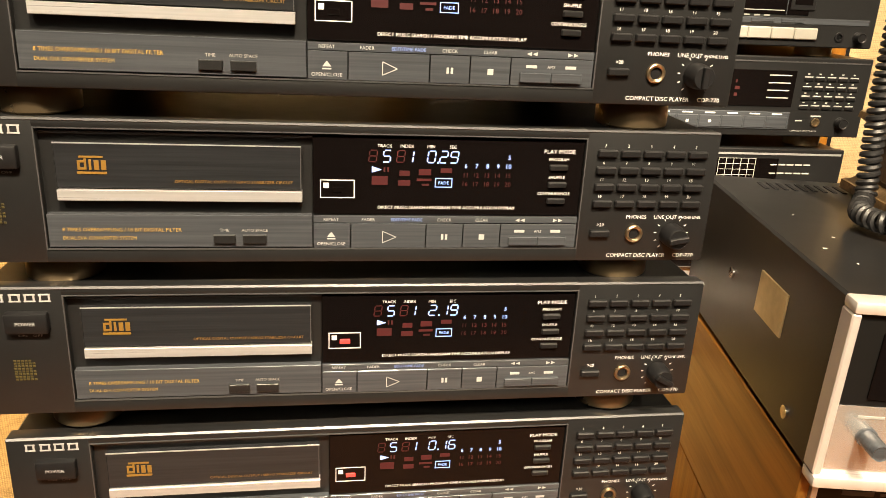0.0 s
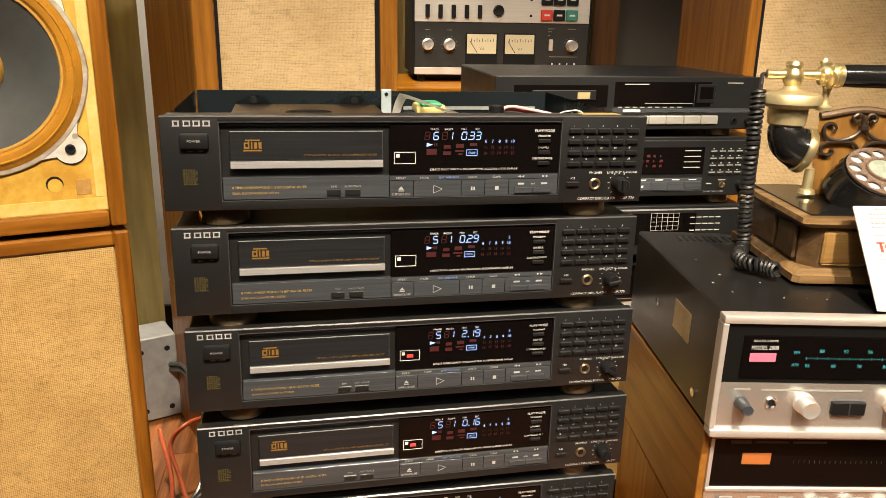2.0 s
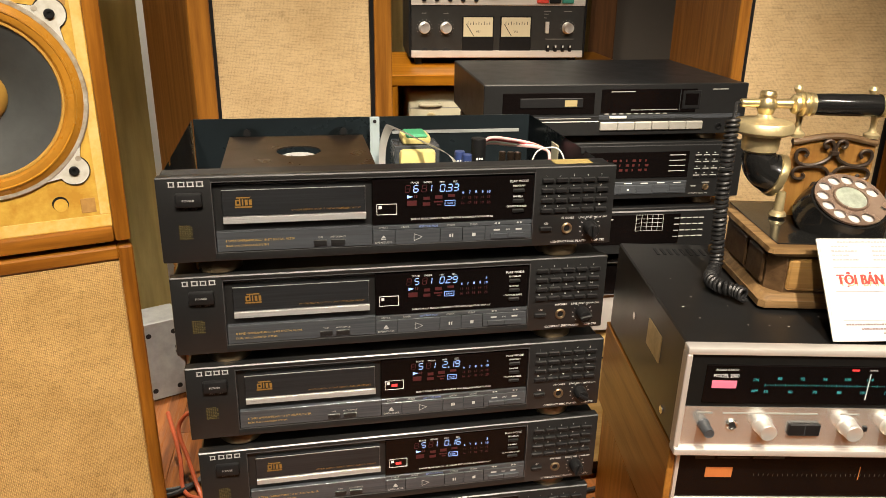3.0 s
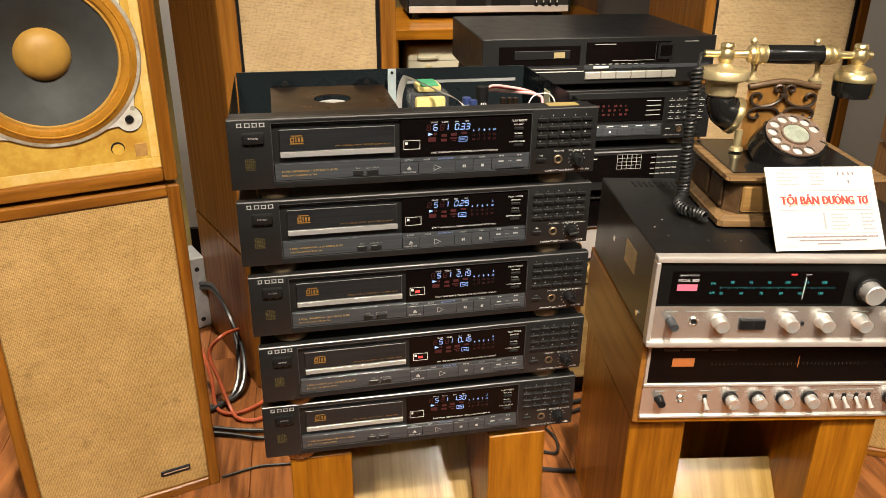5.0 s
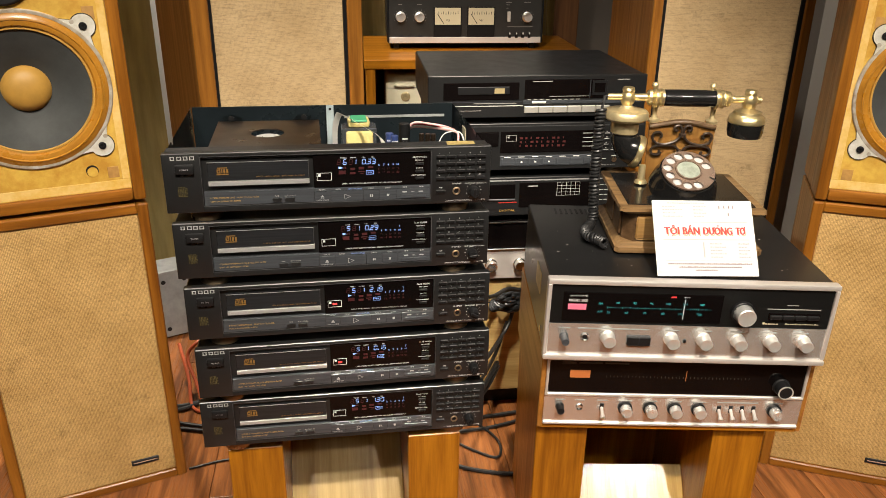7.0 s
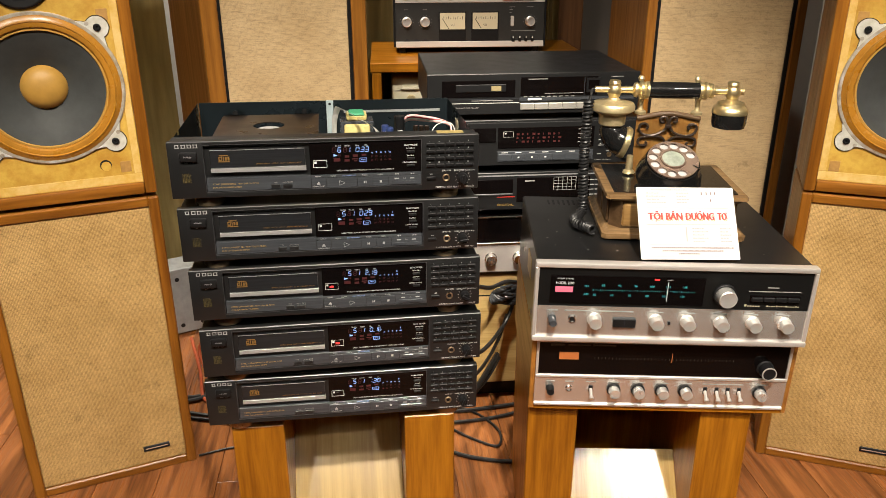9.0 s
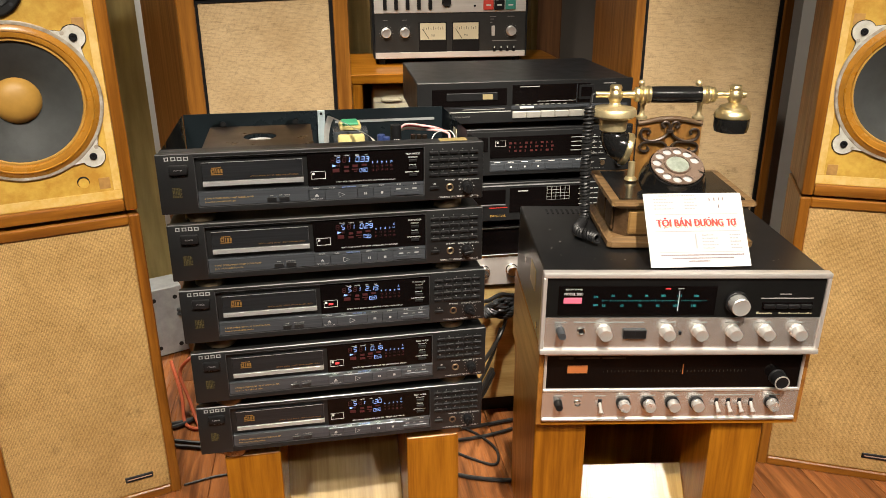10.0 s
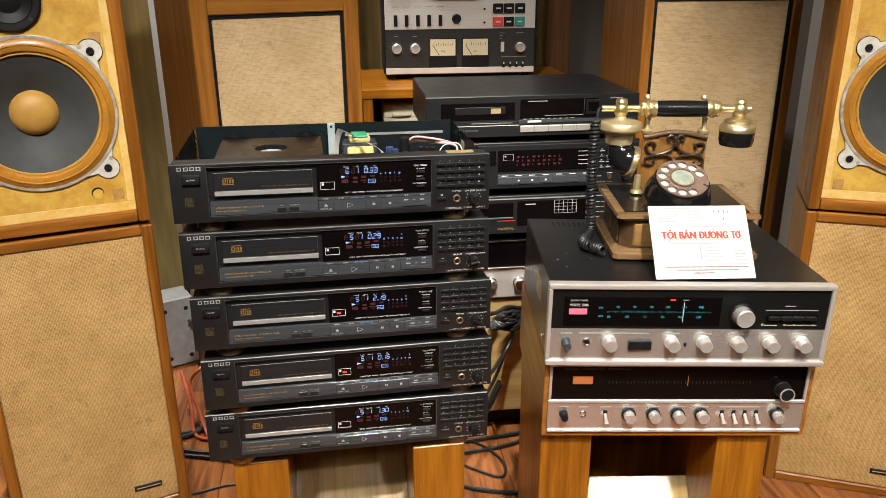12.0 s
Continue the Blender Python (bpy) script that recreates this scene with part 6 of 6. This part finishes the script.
wb = thing("metal_cash_box", pose(0.145, 1.60, 0.5205, 0, 0, -2), "cream painted metal box with round lock on a shelf", "box")
part("shell", box(B(), 0, 0.24, 0, 0.20, 0, 0.148, 0.008, 3), CREAM, wb)
part("lid_seam", box(B(), 0.002, 0.238, -0.0006, 0.02, 0.108, 0.110), DIM_PRINT, wb)
part("lock", lathe(B(), [(0.013, 0), (0.013, 0.003), (0.010, 0.005), (0.004, 0.005), (0.003, 0.002), (0, 0.002)], (0.055, 0, 0.085), "y", 24), BRASS_DULL, wb)
part("handle", tube(B(), smooth_path([(0.03, -0.001, 0.12), (0.03, -0.012, 0.118), (0.075, -0.012, 0.118), (0.075, -0.001, 0.12)], 4), 0.003), CREAM, wb)

dk = thing("reel_deck", pose(0.384, 1.70, 0.718, 0, 0, -2.5), "silver and charcoal reel tape deck with two meters", "tape deck")
DWD, DZ = 0.438, 0.018
CHAR = mat("charcoal_panel", (0.034, 0.034, 0.033), 0.45, 0.2, 0.2, 30)
part("cabinet", box(B(), -DWD / 2, DWD / 2, 0.012, 0.24, DZ, 0.56, 0.003), BLACK, dk)
for s in (-1, 1):
    part("side_cheek", box(B(), min(s * DWD / 2, s * (DWD / 2 + 0.006)), max(s * DWD / 2, s * (DWD / 2 + 0.006)), 0.0, 0.24, DZ, 0.56, 0.002), BLACK, dk)
    for sy in (0.03, 0.2):
        part("foot", box(B(), s * (DWD / 2 - 0.02) - 0.009, s * (DWD / 2 - 0.02) + 0.009, sy - 0.012, sy + 0.012, 0, DZ, 0.002), BLACK_PLASTIC, dk)
part("trim_bar", box(B(), -DWD / 2, DWD / 2, -0.004, 0.012, DZ, DZ + 0.017, 0.001), SATIN, dk, "bright silver bottom bar")
part("lower_panel", box(B(), -DWD / 2, DWD / 2, 0.0, 0.012, DZ + 0.017, 0.143, 0.001), CHAR, dk, "charcoal control panel")
part("upper_panel", box(B(), -DWD / 2, DWD / 2, -0.002, 0.012, 0.144, 0.56, 0.001), SATIN, dk, "brushed silver transport panel")


def dx(px):
    return (px - 428) / 512 * DWD


def dz(py):
    return 0.144 - (py - 112) * 0.00101


for px, r in ((210, 0.013), (273, 0.013), (635, 0.013)):
    knob("knob", dk, dx(px), dz(165), r, 0.018)
    b = B()
    for i in range(12):
        a = radians(-60 + 27 * i)
        b.faces.new([b.verts.new((dx(px) + q0 * math.cos(a) - q1 * math.sin(a), -0.0003, dz(165) + q0 * math.sin(a) + q1 * math.cos(a))) for q0, q1 in ((0.018, -0.0005), (0.020, -0.0005), (0.020, 0.0005), (0.018, 0.0005))])
    part("scale_ring", b, DIM_PRINT, dk)
for px in (211, 242, 274):
    part("socket_ring", lathe(B(), [(0.007, 0), (0.007, 0.002), (0.004, 0.002), (0.0036, 0), (0, 0)], (dx(px), 0, dz(220)), "y", 18), DARK_GREY, dk)
for p0, p1 in ((320, 414), (432, 526)):
    mt = part("level_meter", box(B(), dx(p0), dx(p1), -0.003, 0.002, dz(226), dz(137), 0.001), BLACK_PLASTIC, dk)
    part("meter_face", box(B(), dx(p0 + 4), dx(p1 - 4), -0.0036, -0.0028, dz(186), dz(140)), mat("ivory_meter_face", (0.66, 0.60, 0.42), 0.5, emit=(1.0, 0.86, 0.55), power=0.03), mt, "ivory meter face")
    b = B()
    for i in range(9):
        bar(b, dx(p0 + 16 + 8 * i), dx(p0 + 17.5 + 8 * i), dz(158), dz(150 + (i % 2) * 3), -0.0036, 0.0002)
    q0 = Vector((dx(p0 + 12), -0.0039, dz(156)))
    q1 = Vector((dx(p0 + 34), -0.0039, dz(184)))
    n = Vector((0.0006, 0, 0.0006))
    b.faces.new([b.verts.new(p) for p in (q0 - n, q1 - n, q1 + n, q0 + n)])
    write(b, "VU", dx((p0 + p1) / 2), dz(174), 0.006, -0.0038)
    part("meter_print", b, BLACK_PLASTIC, mt)
part("slide_switch", box(B(), dx(567), dx(578), -0.006, 0.001, dz(178), dz(150), 0.001), SATIN, dk)
for px in (577, 600, 622, 644):
    part("toggle", box(B(), dx(px - 5), dx(px + 5), -0.008, 0.001, dz(222), dz(206), 0.0015), BLACK_PLASTIC, dk)
    part("toggle_tip", box(B(), dx(px - 2), dx(px + 2), -0.0085, -0.0078, dz(212), dz(207)), WHITE_PRINT, dk)
b = B()
for p0, p1, py in ((570, 655, 192), (202, 215, 131), (265, 280, 131), (562, 582, 125), (622, 645, 125), (563, 575, 132), (563, 570, 141)):
    bar(b, dx(p0), dx(p1), dz(py + 0.7), dz(py - 0.7), 0.0)
part("panel_print", b, DIM_PRINT, dk)
for px in (208, 245, 283, 321, 359):
    part("lever_switch", box(B(), dx(px - 6), dx(px + 6), -0.010, 0, dz(103), dz(72), 0.0015), BLACK_PLASTIC, dk)
    b = B()
    bar(b, dx(px - 12), dx(px + 12), dz(51), dz(49.5), -0.002)
    part("switch_label", b, DIM_PRINT, dk)
knob("pitch_knob", dk, dx(414), dz(84), 0.012, 0.012, -0.002, material=BLACK_PLASTIC)
for px in (509,):
    for py in (58, 95):
        part("pilot_lamp", cyl(B(), (dx(px), -0.002, dz(py)), 0.0032, 0.002, "y", 12), BLACK_PLASTIC, dk)
TEAL_KEY = mat("teal_key", (0.05, 0.28, 0.22), 0.4)
RED_KEY = mat("red_key", (0.70, 0.07, 0.05), 0.4)
for r, py in enumerate((56, 93)):
    for c, px in enumerate((555, 592, 630)):
        k = part("transport_button", box(B(), dx(px - 17), dx(px + 17), -0.009, 0, dz(py + 13), dz(py - 13), 0.0015), (RED_KEY, BLACK_PLASTIC, TEAL_KEY)[c] if r else BLACK_PLASTIC, dk)
        b = B()
        bar(b, dx(px - 8), dx(px + 8), dz(py + 2), dz(py - 2), -0.009)
        part("legend", b, WHITE_PRINT, k)
ctr = part("tape_counter", box(B(), dx(184), dx(252), -0.006, 0, dz(28), dz(8), 0.001), BLACK_PLASTIC, dk)
for k in range(4):
    part("counter_wheel", box(B(), dx(196 + 12 * k), dx(205 + 12 * k), -0.0068, -0.0058, dz(25), dz(11)), WHITE_PRINT, ctr)
part("head_cover", box(B(), dx(330), dx(490), -0.030, 0, dz(16), dz(-60), 0.006, 2), BLACK_PLASTIC, dk, "black tape head cover with chrome rim")
part("head_cover_rim", box(B(), dx(328), dx(492), -0.031, -0.028, dz(20), dz(14), 0.001), CHROME, dk)
knob("roller_cap", dk, dx(528), dz(-4), 0.018, 0.014, -0.002)
part("tension_arm", cyl(B(), (dx(580), -0.002, dz(0)), 0.008, 0.02, "y", 14), BLACK_PLASTIC, dk)

# ---- walls and curtains behind ----
slab("wall_alcove", -1.6, -0.20, 1.78, 1.84, 0, 2.7, PLASTER, "bluish white wall behind the speakers", "wall")
slab("baseboard", -1.6, -0.20, 1.765, 1.78, 0, 0.13, BLACK_PLASTIC, "dark baseboard along the white wall", "baseboard")


def curtain(m, width, height, fold, depth, material, label, seed=0.0):
    t = thing("curtain", m, label, "curtain", "curtains")
    b = B()
    n, rows = int(width / fold * 14), 10
    grid = []
    for i in range(n + 1):
        s = i / n * width
        col = []
        for r in range(rows + 1):
            z = height * r / rows
            a = 2 * math.pi * s / fold + 0.6 * math.sin(s * 9 + seed) + 0.15 * math.sin(z * 3 + seed + s * 5)
            d = depth * (0.75 + 0.35 * math.sin(s * 17 + seed)) * (1.15 - 0.3 * r / rows)
            col.append(b.verts.new((s, d * math.sin(a), z)))
        grid.append(col)
    for p, q2 in zip(grid, grid[1:]):
        for r in range(rows):
            b.faces.new((p[r], q2[r], q2[r + 1], p[r + 1]))
    bmesh.ops.solidify(b, geom=b.faces[:], thickness=0.002)
    part("cloth", b, material, t)
    return t


GOLD_CURTAIN = mat("gold_satin_curtain", (0.36, 0.26, 0.10), 0.4, 0, 0.3, 5, (8, 8, 1), 0.1)
curtain(pose(-1.035, 1.42, 0.005, 0, 0, 12), 0.602, 2.3, 0.13, 0.024, CURTAIN, "olive curtain hanging in folds to the floor", 0.4)
curtain(pose(-0.20, 2.05, 0.005, 0, 0, 0), 0.45, 2.3, 0.10, 0.025, GOLD_CURTAIN, "gold satin curtain behind the tape deck", 1.3)
curtain(pose(0.645, 1.98, 0.005, 0, 0, 0), 0.075, 2.3, 0.05, 0.022, GOLD_CURTAIN, "gold satin curtain behind the tape deck", 2.1)
dp = thing("dark_door", pose(0.77, 2.02, 0), "dark brown door in the shaded back wall", "door")
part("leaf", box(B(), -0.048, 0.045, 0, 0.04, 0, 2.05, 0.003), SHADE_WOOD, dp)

# ---- chassis and cables on the floor ----
gc = thing("steel_chassis", pose(-0.40, 1.40, 0, 0, 0, 24), "bare galvanised steel chassis standing on the floor", "chassis")
part("shell", box(B(), -0.30, 0.0, 0, 0.09, 0.006, 0.20, 0.002), GREY_STEEL, gc)
for px, pz in ((-0.02, 0.03), (-0.02, 0.17), (-0.075, 0.17), (-0.075, 0.03)):
    part("screw_hole", cyl(B(), (px, -0.0002, pz), 0.006, 0.0012, "y", 14), BLACK_PLASTIC, gc)
for px in (-0.28, -0.02):
    for py in (0.02, 0.07):
        part("foot", cyl(B(), (px, py, 0), 0.008, 0.006, "z", 10), BLACK_PLASTIC, gc)


def cable(pts, r, material, label):
    t = thing("cable", Matrix(), label, "cable", "loose cables")
    part("sheath", tube(B(), smooth_path(pts, 9), r, 8), material, t)
    return t


OC, BC = "orange cable looped on the floor", "black cable lying on the floor"
cable([(-0.31, 1.20, 0.10), (-0.34, 1.12, 0.13), (-0.37, 1.10, 0.10), (-0.35, 1.06, 0.05), (-0.33, 1.02, 0.012), (-0.31, 0.98, 0.006), (-0.27, 0.97, 0.006), (-0.22, 1.0, 0.006)], 0.0042, ORANGE_CABLE, OC)
cable([(-0.40, 1.16, 0.10), (-0.37, 1.08, 0.05), (-0.36, 1.03, 0.008), (-0.33, 1.00, 0.006), (-0.29, 1.01, 0.006), (-0.24, 1.05, 0.006)], 0.0042, ORANGE_CABLE, OC)
for o in (0.0, 0.012):
    cable([(-0.415, 1.395, 0.13 - o), (-0.375, 1.34, 0.145 - o), (-0.335, 1.25 - o, 0.115), (-0.315 + o, 1.15, 0.05), (-0.325 + o, 1.07, 0.010), (-0.37, 1.02 + o, 0.007), (-0.44, 1.01 + 2 * o, 0.007)], 0.0052, GREY_LEAD, BC)
cable([(-0.44, 0.99, 0.007), (-0.36, 0.955, 0.007), (-0.27, 0.93, 0.007), (-0.15, 0.92, 0.007), (0.0, 0.95, 0.007), (0.14, 0.91, 0.007), (0.28, 0.90, 0.007), (0.5, 0.93, 0.007)], 0.0045, RUBBER, BC)
cable([(-0.42, 0.955, 0.006), (-0.33, 0.93, 0.006), (-0.24, 0.90, 0.006), (-0.10, 0.89, 0.006), (0.10, 0.86, 0.006), (0.30, 0.86, 0.006), (0.45, 0.9, 0.006)], 0.004, RUBBER, BC)
cable([(-0.33, 0.80, 0.003), (-0.26, 0.82, 0.003), (-0.18, 0.82, 0.003), (-0.05, 0.86, 0.003), (0.1, 0.84, 0.003)], 0.0025, RUBBER, BC)
cable([(0.22, 0.84, 0.004), (0.27, 0.79, 0.004), (0.32, 0.76, 0.004), (0.33, 0.82, 0.004), (0.28, 0.90, 0.004), (0.20, 0.94, 0.004)], 0.003, RUBBER, BC)
cable([(0.12, 0.83, 0.005), (0.20, 0.76, 0.005), (0.27, 0.72, 0.005), (0.36, 0.70, 0.005), (0.46, 0.72, 0.005)], 0.0045, RUBBER, BC)
HC = "black mains lead drooping behind the stack"
cable([(0.24, 0.72, 0.42), (0.30, 0.80, 0.37), (0.35, 0.88, 0.345), (0.39, 0.905, 0.33), (0.41, 0.91, 0.345)], 0.0045, RUBBER, HC)
for k in range(6):
    z = 0.282 + 0.004 * k
    pts = [(0.358 + 0.034 * math.cos(a * math.pi / 5 + k * 0.5) + 0.003 * k, 0.925 + 0.008 * math.sin(a * 2.0 + k), z + 0.014 * math.sin(a * math.pi / 5 + k * 0.5)) for a in range(11)]
    cable(pts, 0.0034, GREY_LEAD, "bundled loop of a black mains lead")
cable([(0.24, 0.70, 0.28), (0.28, 0.76, 0.245), (0.34, 0.88, 0.225), (0.37, 0.92, 0.25), (0.385, 0.935, 0.30)], 0.0045, RUBBER, HC)
cable([(0.24, 0.71, 0.20), (0.29, 0.80, 0.185), (0.34, 0.90, 0.19), (0.365, 0.93, 0.24)], 0.004, RUBBER, HC)
cable([(0.24, 0.70, 0.165), (0.29, 0.80, 0.155), (0.335, 0.88, 0.165)], 0.006, RUBBER, HC)
cable([(0.24, 0.72, 0.15), (0.30, 0.82, 0.14), (0.34, 0.89, 0.15)], 0.006, RUBBER, HC)

# ---- ceiling lamps ----
# One can per lamp, fills included; all are assumed and out of view.
for lx, ly, aim, lp, cone in LAMPS:
    sp = thing("spotlight", look((lx, ly, 2.58), aim), "white ceiling spotlight can, added out of view", "lamp", "ceiling spotlights")
    part("can", lathe(B(), [(0.056, 0.0), (0.060, -0.012), (0.060, 0.085), (0.045, 0.10), (0.02, 0.105), (0.0, 0.105), (0.0, 0.10), (0.042, 0.095), (0.056, 0.08), (0.056, 0.0)], (0, 0, 0), "z", 28), CEIL, sp)
    part("stem", cyl(B(), (0, 0, 0.10), 0.012, 0.05, "z", 14), CEIL, sp)

# ---- floor planks ----
floor_ob = bpy.data.objects["floor"]
PLANK_W, PLANK_L = 0.123, 1.21
meshes = {}
for i in range(-8, 13):
    start = -0.35 - ((i * 0.437) % 1.0) * PLANK_L
    for j in range(4):
        y0 = max(-0.35, start + j * PLANK_L)
        y1 = min(2.44, start + (j + 1) * PLANK_L)
        if y1 - y0 < 0.05:
            continue
        key = round(y1 - y0, 3)
        if key not in meshes:
            b = box(B(), -PLANK_W / 2 + 0.0004, PLANK_W / 2 - 0.0004, 0.0004, y1 - y0 - 0.0004, -0.0038, 0.0, 0.0009)
            ob = part("plank", b, FLOOR_WOOD, floor_ob)
            meshes[key] = ob.data
        else:
            ob = new("plank", meshes[key])
            ob.parent = floor_ob
        ob.location = (i * PLANK_W + 0.03, y0, 0)
